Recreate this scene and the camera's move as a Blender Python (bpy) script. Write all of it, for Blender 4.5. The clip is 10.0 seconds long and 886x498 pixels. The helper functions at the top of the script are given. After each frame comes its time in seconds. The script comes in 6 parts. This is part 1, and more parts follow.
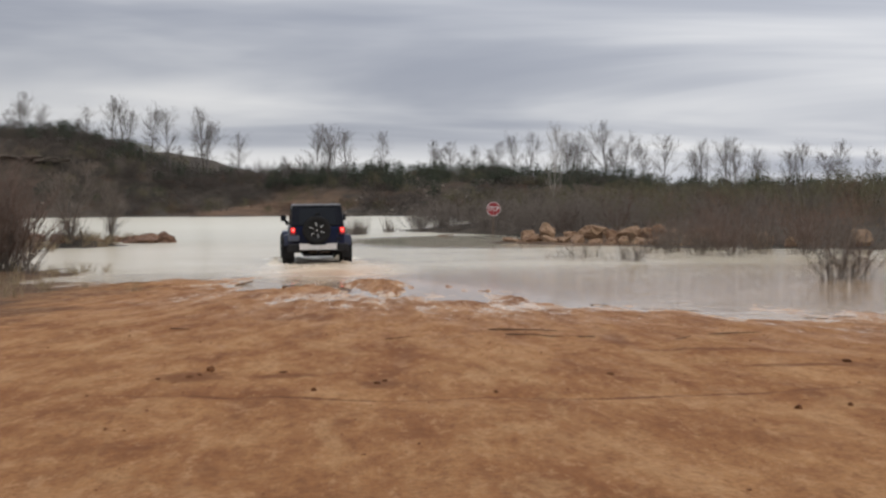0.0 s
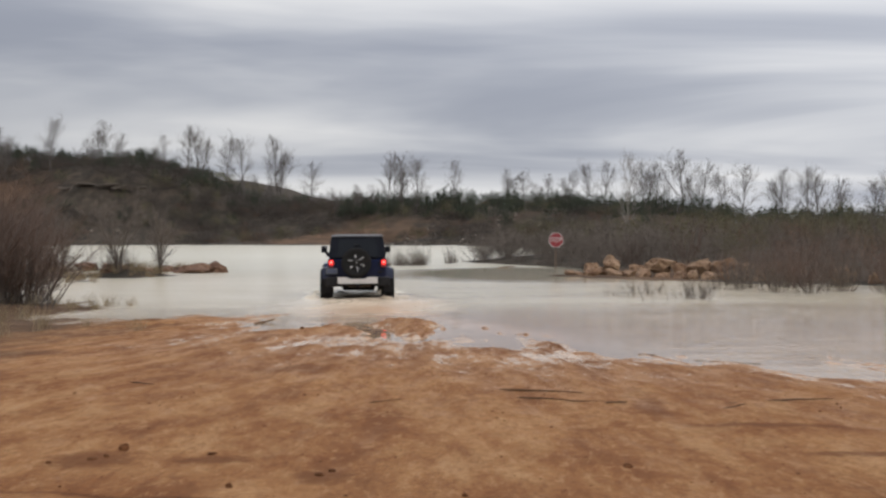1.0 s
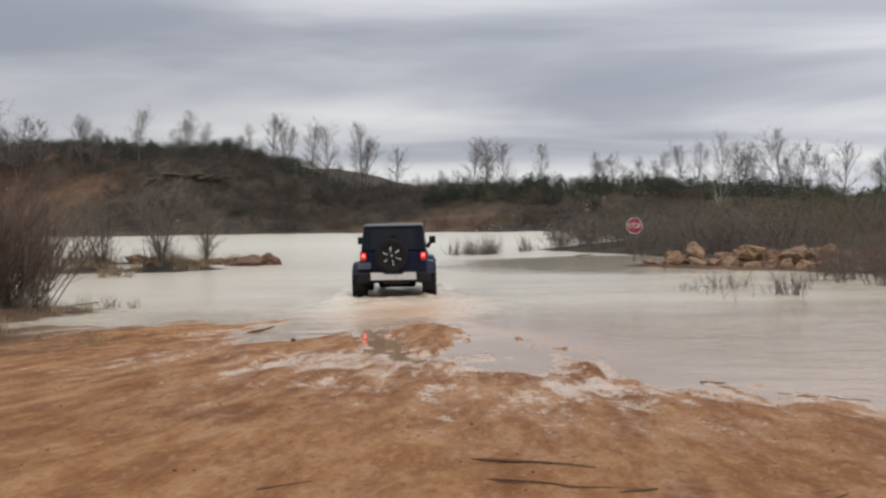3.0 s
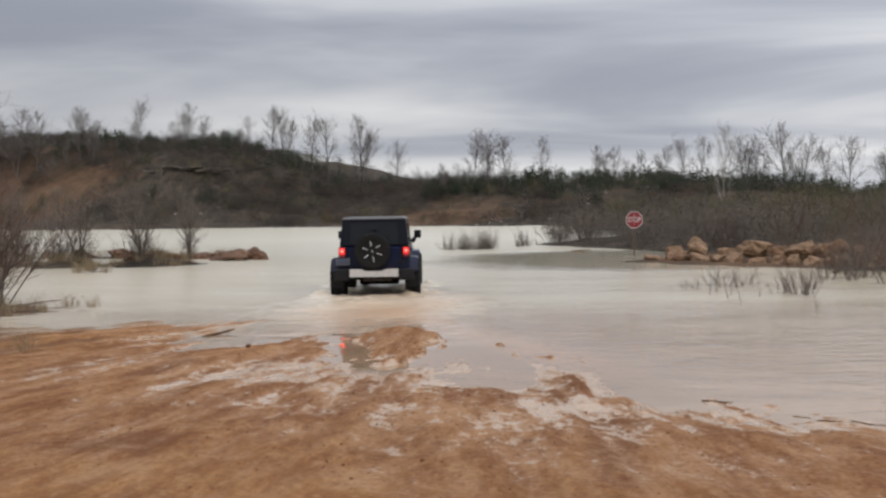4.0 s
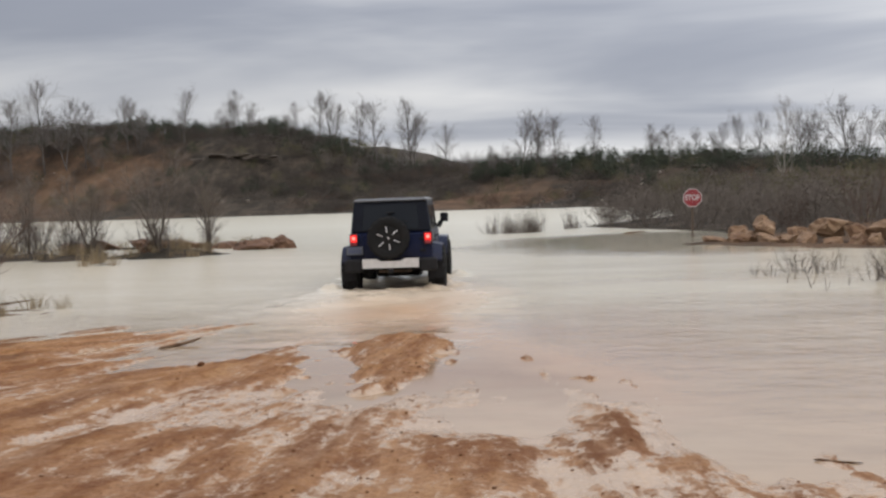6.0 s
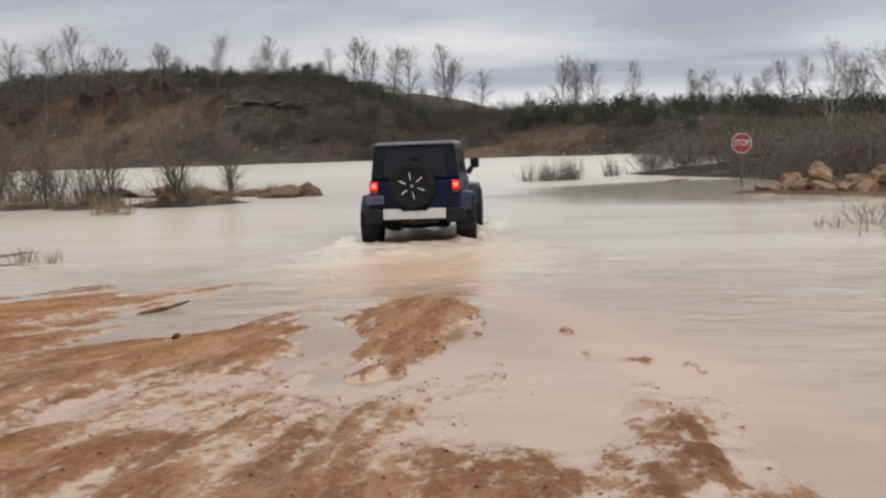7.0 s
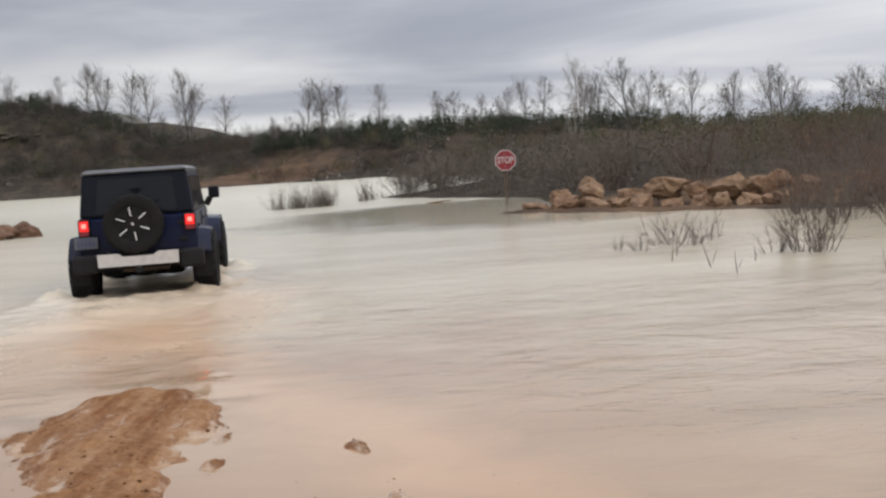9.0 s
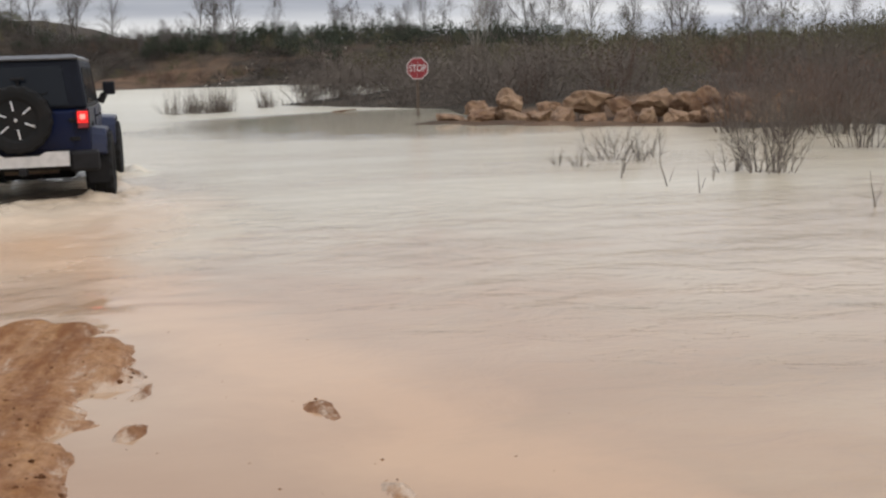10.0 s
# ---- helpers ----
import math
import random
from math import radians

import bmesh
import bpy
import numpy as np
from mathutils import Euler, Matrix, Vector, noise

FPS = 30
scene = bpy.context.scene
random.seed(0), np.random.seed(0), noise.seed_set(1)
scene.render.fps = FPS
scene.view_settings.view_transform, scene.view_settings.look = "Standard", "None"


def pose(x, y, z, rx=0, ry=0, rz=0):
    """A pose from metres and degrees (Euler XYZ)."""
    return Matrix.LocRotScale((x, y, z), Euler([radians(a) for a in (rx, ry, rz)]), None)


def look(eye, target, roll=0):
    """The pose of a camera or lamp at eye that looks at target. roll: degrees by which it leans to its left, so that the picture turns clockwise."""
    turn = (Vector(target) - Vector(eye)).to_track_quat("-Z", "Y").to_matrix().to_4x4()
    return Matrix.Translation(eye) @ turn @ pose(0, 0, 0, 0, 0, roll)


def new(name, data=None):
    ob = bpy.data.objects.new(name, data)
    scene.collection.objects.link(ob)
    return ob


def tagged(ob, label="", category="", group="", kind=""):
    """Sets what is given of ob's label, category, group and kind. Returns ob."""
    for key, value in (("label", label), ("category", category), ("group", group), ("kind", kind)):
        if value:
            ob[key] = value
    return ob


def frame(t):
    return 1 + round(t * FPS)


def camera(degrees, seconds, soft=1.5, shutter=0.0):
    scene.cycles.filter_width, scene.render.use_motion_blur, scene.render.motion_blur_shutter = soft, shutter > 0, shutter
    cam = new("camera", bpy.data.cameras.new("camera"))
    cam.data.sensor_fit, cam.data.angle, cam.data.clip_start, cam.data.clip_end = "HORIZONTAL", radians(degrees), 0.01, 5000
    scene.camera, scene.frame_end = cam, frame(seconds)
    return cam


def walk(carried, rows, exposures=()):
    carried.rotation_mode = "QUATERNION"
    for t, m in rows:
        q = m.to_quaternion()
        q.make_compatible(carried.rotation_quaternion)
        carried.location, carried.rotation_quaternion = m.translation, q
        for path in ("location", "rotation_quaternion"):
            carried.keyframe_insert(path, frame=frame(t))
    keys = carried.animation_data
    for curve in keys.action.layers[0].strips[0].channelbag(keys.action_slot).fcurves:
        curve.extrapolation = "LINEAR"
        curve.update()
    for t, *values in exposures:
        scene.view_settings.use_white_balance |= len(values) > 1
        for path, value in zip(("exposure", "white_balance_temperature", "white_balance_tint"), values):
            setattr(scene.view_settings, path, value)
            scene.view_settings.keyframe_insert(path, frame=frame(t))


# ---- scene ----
cam = camera(42.0, 10.0, soft=2.5)
PATH = [
    (0, (0.521, 0.711, 1.753), (0.554, 2.709, 1.672), -0.6),
    (0.5, (0.917, 1.87, 1.787), (0.883, 3.87, 1.751), 0.6),
    (1, (1.325, 3.056, 1.812), (1.225, 5.053, 1.782), -0.3),
    (1.5, (1.61, 4.151, 1.838), (1.425, 6.142, 1.811), 0.2),
    (2, (1.883, 5.188, 1.844), (1.696, 7.179, 1.823), -0.7),
    (2.5, (2.091, 6.177, 1.84), (1.837, 8.158, 1.738), -0.2),
    (2.7, (2.134, 6.56, 1.848), (1.884, 8.544, 1.789), -0.8),
    (3.8, (2.335, 8.647, 1.834), (2.058, 10.627, 1.785), -1.0),
    (4, (2.357, 8.97, 1.817), (2.091, 10.951, 1.754), -0.9),
    (4.5, (2.408, 9.861, 1.801), (2.097, 11.836, 1.733), -0.9),
    (5, (2.428, 10.739, 1.778), (2.112, 12.713, 1.731), -1.4),
    (5.2, (2.42, 11.072, 1.743), (2.067, 13.039, 1.671), -1.3),
    (6.3, (2.283, 13.244, 1.712), (1.927, 15.21, 1.609), -2.1),
    (6.5, (2.214, 13.666, 1.708), (1.856, 15.628, 1.554), -2.3),
    (7, (2.106, 14.668, 1.636), (1.684, 16.615, 1.46), -2.0),
    (7.5, (1.942, 15.572, 1.653), (1.653, 17.541, 1.459), -3.3),
    (8, (1.823, 16.386, 1.648), (1.626, 18.37, 1.498), -3.0),
    (8.5, (1.577, 17.12, 1.614), (1.535, 19.111, 1.427), -4.3),
    (9, (1.571, 18.221, 1.572), (1.575, 20.215, 1.418), -3.9),
    (9.5, (1.303, 19.055, 1.57), (1.356, 21.043, 1.359), -3.1),
    (10, (1.13, 19.742, 1.444), (1.313, 21.71, 1.132), -2.0),
]
walk(cam, [(t, look(eye, target, roll)) for t, eye, target, roll in PATH],
     exposures=[(0.0, -0.10), (1.0, -0.11), (2.0, -0.21), (2.5, -0.06), (4.0, -0.12), (5.0, -0.19), (6.5, 0.0), (8.5, 0.0), (9.5, -0.06), (10.0, -0.03)])

# ---- light ----
world = bpy.data.worlds.new("overcast_sky")
scene.world = world
world.use_nodes = True


def build_sky():
    nt = world.node_tree
    nt.nodes.clear()
    n, l = nt.nodes.new, nt.links.new
    out = n("ShaderNodeOutputWorld")
    bg = n("ShaderNodeBackground")
    bg.inputs["Strength"].default_value = 0.1
    sky = n("ShaderNodeTexSky")
    sky.sky_type = "NISHITA"
    sky.sun_disc = False
    sky.sun_elevation, sky.sun_rotation = radians(32), radians(60)
    sky.air_density, sky.dust_density = 1.0, 2.0
    tc = n("ShaderNodeTexCoord")
    sep = n("ShaderNodeSeparateXYZ")
    l(tc.outputs["Generated"], sep.inputs[0])
    # the cloud deck lies on a flat layer, so that it draws out into streaks towards the horizon
    zz = n("ShaderNodeMath"); zz.operation = "MAXIMUM"; zz.inputs[1].default_value = 0.0
    l(sep.outputs["Z"], zz.inputs[0])
    za = n("ShaderNodeMath"); za.operation = "ADD"; za.inputs[1].default_value = 0.16
    l(zz.outputs[0], za.inputs[0])
    dx = n("ShaderNodeMath"); dx.operation = "DIVIDE"
    dy = n("ShaderNodeMath"); dy.operation = "DIVIDE"
    l(sep.outputs["X"], dx.inputs[0]); l(za.outputs[0], dx.inputs[1])
    l(sep.outputs["Y"], dy.inputs[0]); l(za.outputs[0], dy.inputs[1])
    com = n("ShaderNodeCombineXYZ")
    l(dx.outputs[0], com.inputs["X"]); l(dy.outputs[0], com.inputs["Y"])
    mp = n("ShaderNodeMapping")
    mp.inputs["Location"].default_value = SKY_SHIFT
    mp.inputs["Rotation"].default_value = (0, 0, radians(8))
    mp.inputs["Scale"].default_value = (0.42, 1.0, 1.0)
    l(com.outputs[0], mp.inputs["Vector"])
    n1 = n("ShaderNodeTexNoise")
    n1.inputs["Scale"].default_value = 0.8
    n1.inputs["Detail"].default_value = 5.0
    n1.inputs["Roughness"].default_value = 0.48
    n1.inputs["Distortion"].default_value = 0.6
    l(mp.outputs[0], n1.inputs["Vector"])
    ramp = n("ShaderNodeValToRGB")
    ramp.color_ramp.interpolation = "B_SPLINE"
    e = ramp.color_ramp.elements
    e[0].position, e[0].color = 0.36, SKY_DARK
    e[1].position, e[1].color = 0.68, SKY_LIGHT
    m = e.new(0.5); m.color = SKY_MID
    # a long darker roll of cloud lies across the view, lower and thinner towards the right
    mid = n("ShaderNodeMath"); mid.operation = "MULTIPLY_ADD"; mid.inputs[1].default_value = 0.06
    l(sep.outputs["X"], mid.inputs[0]); l(sep.outputs["Z"], mid.inputs[2])
    wave = n("ShaderNodeMath"); wave.operation = "MULTIPLY_ADD"; wave.inputs[1].default_value = 0.06
    l(n1.outputs["Fac"], wave.inputs[0]); l(mid.outputs[0], wave.inputs[2])
    cen = n("ShaderNodeMath"); cen.operation = "SUBTRACT"; cen.inputs[1].default_value = 0.145
    l(wave.outputs[0], cen.inputs[0])
    sq = n("ShaderNodeMath"); sq.operation = "MULTIPLY"
    l(cen.outputs[0], sq.inputs[0]); l(cen.outputs[0], sq.inputs[1])
    fall = n("ShaderNodeMath"); fall.operation = "MULTIPLY"; fall.inputs[1].default_value = -1100.0
    l(sq.outputs[0], fall.inputs[0])
    roll_ = n("ShaderNodeMath"); roll_.operation = "EXPONENT"
    l(fall.outputs[0], roll_.inputs[0])
    thin = n("ShaderNodeMath"); thin.operation = "MULTIPLY_ADD"; thin.inputs[1].default_value = 0.10; thin.inputs[2].default_value = -0.062
    l(sep.outputs["X"], thin.inputs[0])
    deck = n("ShaderNodeMath"); deck.operation = "MULTIPLY_ADD"
    l(roll_.outputs[0], deck.inputs[0]); l(thin.outputs[0], deck.inputs[1]); l(n1.outputs["Fac"], deck.inputs[2])
    l(deck.outputs[0], ramp.inputs["Fac"])
    # an overcast sky is up to three times as bright overhead as at the horizon
    up = n("ShaderNodeMath"); up.operation = "MULTIPLY_ADD"; up.inputs[1].default_value = SKY_RISE; up.inputs[2].default_value = SKY_BASE
    l(zz.outputs[0], up.inputs[0])
    # thinner cloud lets more light through low over the horizon
    low = n("ShaderNodeMath"); low.operation = "MULTIPLY"; low.inputs[1].default_value = -16.0
    l(zz.outputs[0], low.inputs[0])
    glow = n("ShaderNodeMath"); glow.operation = "EXPONENT"
    l(low.outputs[0], glow.inputs[0])
    both = n("ShaderNodeMath"); both.operation = "MULTIPLY_ADD"; both.inputs[1].default_value = SKY_LOW
    l(glow.outputs[0], both.inputs[0]); l(up.outputs[0], both.inputs[2])
    # and the deck thins out towards the right
    side = n("ShaderNodeMath"); side.operation = "MULTIPLY_ADD"; side.inputs[1].default_value = SKY_SIDE
    l(sep.outputs["X"], side.inputs[0]); l(both.outputs[0], side.inputs[2])
    lit = n("ShaderNodeVectorMath"); lit.operation = "SCALE"
    l(ramp.outputs[0], lit.inputs[0]); l(side.outputs[0], lit.inputs["Scale"])
    mix = n("ShaderNodeMix")
    mix.data_type = "RGBA"
    mix.inputs["Factor"].default_value = 0.96
    l(sky.outputs[0], mix.inputs["A"]); l(lit.outputs[0], mix.inputs["B"])
    l(mix.outputs["Result"], bg.inputs["Color"])
    l(bg.outputs[0], out.inputs["Surface"])


SKY_SHIFT = (0.0, 0.0, 0.0)
SKY_BASE, SKY_RISE, SKY_LOW, SKY_SIDE = 6.3, 17.0, 3.0, 2.8
SKY_DARK, SKY_MID, SKY_LIGHT = (0.40, 0.43, 0.515, 1), (0.64, 0.665, 0.73, 1), (1.12, 1.11, 1.10, 1)
build_sky()

sun_data = bpy.data.lights.new("sun", "SUN")
sun_data.energy, sun_data.angle, sun_data.color = 0.6, radians(25), (1.0, 0.96, 0.9)
sun = new("sun", sun_data)
sun.matrix_world = look((40, -30, 45), (0, 0, 0))
scene.view_settings.exposure = 0.0


# ---- materials ----
def mat(name, build):
    m = bpy.data.materials.new(name)
    m.use_nodes = True
    nt = m.node_tree
    bsdf = nt.nodes["Principled BSDF"]
    build(nt, bsdf)
    return m


def noise_node(nt, scale, detail=4.0, rough=0.55, vector=None, distortion=0.0):
    t = nt.nodes.new("ShaderNodeTexNoise")
    t.inputs["Scale"].default_value = scale
    t.inputs["Detail"].default_value = detail
    t.inputs["Roughness"].default_value = rough
    t.inputs["Distortion"].default_value = distortion
    if vector is not None:
        nt.links.new(vector, t.inputs["Vector"])
    return t.outputs["Fac"]


def position(nt, scale=(1, 1, 1)):
    g = nt.nodes.new("ShaderNodeNewGeometry")
    mp = nt.nodes.new("ShaderNodeMapping")
    mp.inputs["Scale"].default_value = scale
    nt.links.new(g.outputs["Position"], mp.inputs["Vector"])
    return mp.outputs[0]


def object_coord(nt, scale=(1, 1, 1)):
    g = nt.nodes.new("ShaderNodeTexCoord")
    mp = nt.nodes.new("ShaderNodeMapping")
    mp.inputs["Scale"].default_value = scale
    nt.links.new(g.outputs["Object"], mp.inputs["Vector"])
    return mp.outputs[0]


def ramp_node(nt, fac, stops):
    r = nt.nodes.new("ShaderNodeValToRGB")
    e = r.color_ramp.elements
    while len(e) < len(stops):
        e.new(0.5)
    for k, (p, c) in enumerate(stops):
        e[k].position = p
        e[k].color = c if len(c) == 4 else (*c, 1)
    nt.links.new(fac, r.inputs["Fac"])
    return r.outputs["Color"]


def mixed(nt, fac, a, b, blend="MIX"):
    m = nt.nodes.new("ShaderNodeMix")
    m.data_type = "RGBA"
    m.blend_type = blend
    for key, v in (("Factor", fac), ("A", a), ("B", b)):
        if isinstance(v, (int, float)):
            m.inputs[key].default_value = v
        elif isinstance(v, tuple):
            m.inputs[key].default_value = v if len(v) == 4 else (*v, 1)
        else:
            nt.links.new(v, m.inputs[key])
    return m.outputs["Result"]


def maths(nt, op, a, b=0.0, c=None):
    m = nt.nodes.new("ShaderNodeMath")
    m.operation = op
    for k, v in enumerate((a, b) if c is None else (a, b, c)):
        if isinstance(v, (int, float)):
            m.inputs[k].default_value = v
        else:
            nt.links.new(v, m.inputs[k])
    return m.outputs[0]


def mapped(nt, v, a, b, c=0.0, d=1.0):
    m = nt.nodes.new("ShaderNodeMapRange")
    nt.links.new(v, m.inputs["Value"])
    for k, x in zip(("From Min", "From Max", "To Min", "To Max"), (a, b, c, d)):
        m.inputs[k].default_value = x
    return m.outputs[0]


def bump(nt, bsdf, height, strength, distance):
    b = nt.nodes.new("ShaderNodeBump")
    b.inputs["Strength"].default_value = strength
    b.inputs["Distance"].default_value = distance
    nt.links.new(height, b.inputs["Height"])
    nt.links.new(b.outputs[0], bsdf.inputs["Normal"])


def ground_build(nt, bsdf):
    p = position(nt)
    # tyre-worn streaks fan out from where the cars enter the water
    g0 = nt.nodes.new("ShaderNodeNewGeometry")
    s0 = nt.nodes.new("ShaderNodeSeparateXYZ")
    nt.links.new(g0.outputs["Position"], s0.inputs[0])
    away = maths(nt, "MAXIMUM", maths(nt, "SUBTRACT", 35.0, s0.outputs["Y"]), 3.0)
    fan = maths(nt, "MULTIPLY", maths(nt, "DIVIDE", maths(nt, "ADD", s0.outputs["X"], 0.7), away), 14.0)
    lane = nt.nodes.new("ShaderNodeCombineXYZ")
    nt.links.new(fan, lane.inputs["X"])
    nt.links.new(maths(nt, "MULTIPLY", s0.outputs["Y"], 0.22), lane.inputs["Y"])
    streak = lane.outputs[0]
    cross = position(nt, (1.1, 0.6, 1.0))
    big = noise_node(nt, 0.45, 5, 0.6, p, 0.6)
    mid = noise_node(nt, 2.6, 7, 0.68, streak, 0.15)
    blot = noise_node(nt, 1.1, 8, 0.72, cross, 1.0)
    fine = noise_node(nt, 22.0, 6, 0.7, p)
    grit = noise_node(nt, 120.0, 3, 0.6, p)
    base = ramp_node(nt, mid, [(0.36, (0.14, 0.046, 0.013)), (0.45, (0.245, 0.099, 0.031)), (0.54, (0.35, 0.168, 0.061)), (0.63, (0.47, 0.267, 0.118))])
    tint = ramp_node(nt, big, [(0.40, (0.23, 0.09, 0.030)), (0.60, (0.38, 0.187, 0.072))])
    col = mixed(nt, 0.45, base, tint)
    col = mixed(nt, mapped(nt, blot, 0.54, 0.68, 0.0, 0.40), col, (0.19, 0.072, 0.026))
    col = mixed(nt, mapped(nt, blot, 0.46, 0.34, 0.0, 0.5), col, (0.45, 0.26, 0.115))
    col = mixed(nt, mapped(nt, fine, 0.42, 0.68, 0.0, 0.5), col, (0.13, 0.052, 0.02))
    col = mixed(nt, mapped(nt, grit, 0.60, 0.72, 0.0, 0.5), col, (0.08, 0.04, 0.024))
    # darker tyre streaks, thin and long, along the fan
    tread = noise_node(nt, 5.5, 5, 0.6, streak, 0.1)
    col = mixed(nt, maths(nt, "MULTIPLY", mapped(nt, tread, 0.52, 0.66, 0.0, 0.6), mapped(nt, s0.outputs["Y"], 15.0, 19.5, 0.3, 1.0)), col, (0.17, 0.064, 0.024))
    col = mixed(nt, maths(nt, "MULTIPLY", mapped(nt, tread, 0.44, 0.34, 0.0, 0.4), mapped(nt, s0.outputs["Y"], 15.0, 19.5, 0.3, 1.0)), col, (0.46, 0.265, 0.125))
    # hand-sized crumbs and dried crusts
    crust = noise_node(nt, 7.0, 7, 0.76, position(nt, (1.3, 0.55, 1.0)), 0.2)
    col = mixed(nt, mapped(nt, crust, 0.53, 0.63, 0.0, 0.5), col, (0.15, 0.056, 0.020))
    col = mixed(nt, mapped(nt, crust, 0.46, 0.37, 0.0, 0.45), col, (0.47, 0.268, 0.13))
    # scuffed damp patches of red mud turned up by wheels
    scuff = noise_node(nt, 5.0, 7, 0.75, position(nt, (0.7, 1.0, 1.0)), 0.8)
    for cx, cy, rx, ry in ((-1.62, 11.2, 0.34, 0.34), (0.12, 10.74, 0.24, 0.26), (-0.75, 11.18, 0.30, 0.16), (3.6, 13.0, 0.7, 0.14), (4.2, 11.7, 0.7, 0.12), (2.75, 14.1, 0.16, 0.8), (-1.3, 17.2, 0.5, 0.5), (2.45, 17.6, 0.2, 1.7), (2.05, 20.6, 0.24, 1.4), (0.1, 20.8, 0.27, 1.8), (-1.75, 20.4, 0.2, 1.4), (-2.6, 21.6, 0.2, 1.2)):
        away2 = nt.nodes.new("ShaderNodeVectorMath"); away2.operation = "DISTANCE"
        nt.links.new(position(nt, (1 / rx, 1 / ry, 0)), away2.inputs[0])
        away2.inputs[1].default_value = (cx / rx, cy / ry, 0)
        col = mixed(nt, mapped(nt, maths(nt, "ADD", away2.outputs["Value"], maths(nt, "MULTIPLY", maths(nt, "SUBTRACT", scuff, 0.5), 2.6)), 1.2, 0.55, 0.0, 0.78), col, (0.135, 0.050, 0.017))
    # the narrow damp line of an old wheel track across the flat
    bow = maths(nt, "MULTIPLY", maths(nt, "POWER", maths(nt, "SUBTRACT", s0.outputs["X"], 0.9), 2.0), 0.04)
    line = maths(nt, "ABSOLUTE", maths(nt, "SUBTRACT", maths(nt, "ADD", s0.outputs["Y"], maths(nt, "MULTIPLY", maths(nt, "SUBTRACT", noise_node(nt, 3.0, 4, 0.6, p), 0.5), 0.10)), maths(nt, "ADD", bow, 9.88)))
    ends = maths(nt, "MULTIPLY", mapped(nt, s0.outputs["X"], -2.6, -1.2, 0.0, 1.0), mapped(nt, s0.outputs["X"], 4.6, 3.2, 0.0, 1.0))
    col = mixed(nt, maths(nt, "MULTIPLY", maths(nt, "MULTIPLY", mapped(nt, line, 0.055, 0.015, 0.0, 0.95), ends), mapped(nt, fine, 0.3, 0.55, 0.35, 1.0)), col, (0.11, 0.038, 0.014))
    # damp, darker and glossier mud close above the water line
    g = nt.nodes.new("ShaderNodeNewGeometry")
    sep = nt.nodes.new("ShaderNodeSeparateXYZ")
    nt.links.new(g.outputs["Position"], sep.inputs[0])
    zed = maths(nt, "ADD", sep.outputs["Z"], maths(nt, "MULTIPLY", maths(nt, "SUBTRACT", tread, 0.5), 0.26))
    crumbs = noise_node(nt, 9.0, 8, 0.8, position(nt, (1.0, 0.7, 1.0)))
    zed = maths(nt, "ADD", zed, maths(nt, "MULTIPLY", maths(nt, "SUBTRACT", crumbs, 0.5), 0.30))
    # mud freshly thrown up past the shore, and the firmer flat to the right, hold less of it
    zed = maths(nt, "ADD", zed, maths(nt, "ADD", mapped(nt, sep.outputs["Y"], 22.2, 23.4, 0.0, 0.05), mapped(nt, sep.outputs["X"], 2.2, 3.6, 0.0, 0.035)))
    wet = mapped(nt, zed, 0.072, 0.034, 0.0, 1.0)
    damp = mapped(nt, zed, 0.16, 0.07, 0.0, 0.6)
    col = mixed(nt, damp, col, mixed(nt, maths(nt, "MULTIPLY", maths(nt, "ADD", mapped(nt, fine, 0.4, 0.62, 0.0, 1.0), mapped(nt, mid, 0.55, 0.44, 0.0, 1.0)), 0.5), (0.42, 0.245, 0.145), (0.16, 0.070, 0.035)))
    # a film of silty water fills the lowest marks
    col = mixed(nt, maths(nt, "MULTIPLY", wet, 0.8), col, (0.47, 0.34, 0.232))
    # scrubby soil on the slopes far from the track
    over = mapped(nt, maths(nt, "ADD", sep.outputs["Y"], maths(nt, "MULTIPLY", big, 3.0)), 38.0, 41.0, 0.0, 1.0)
    verge = mapped(nt, maths(nt, "ADD", sep.outputs["X"], maths(nt, "ADD", maths(nt, "MULTIPLY", mid, 3.0), maths(nt, "MULTIPLY", maths(nt, "SUBTRACT", big, 0.5), 6.0))), -3.2, -6.0, 0.0, 0.75)
    far = maths(nt, "MAXIMUM", over, verge)
    scrub = ramp_node(nt, noise_node(nt, 0.5, 8, 0.7, p), [(0.36, (0.028, 0.024, 0.017)), (0.5, (0.053, 0.042, 0.031)), (0.64, (0.088, 0.066, 0.048))])
    clay = ramp_node(nt, noise_node(nt, 0.35, 8, 0.7, p), [(0.36, (0.07, 0.042, 0.026)), (0.64, (0.165, 0.097, 0.055))])
    scrub = mixed(nt, mapped(nt, noise_node(nt, 0.035, 4, 0.6, p), 0.56, 0.66, 0.0, 0.45), scrub, clay)
    # bare clay cuts in the quarry face
    for cx, cy, rad in ((-22.0, 178.0, 15.0), (-108.0, 212.0, 27.0), (7.4, 48.2, 6.0)):
        off = nt.nodes.new("ShaderNodeVectorMath"); off.operation = "DISTANCE"
        flat = position(nt, (1, 1, 0))
        nt.links.new(flat, off.inputs[0])
        off.inputs[1].default_value = (cx, cy, 0)
        cut = mapped(nt, maths(nt, "ADD", off.outputs["Value"], maths(nt, "MULTIPLY", maths(nt, "SUBTRACT", noise_node(nt, 0.12, 5, 0.65, p), 0.5), rad * 1.6)), rad, rad * 0.6, 0.0, 0.9)
        scrub = mixed(nt, cut, scrub, clay)
    col = mixed(nt, far, col, scrub)
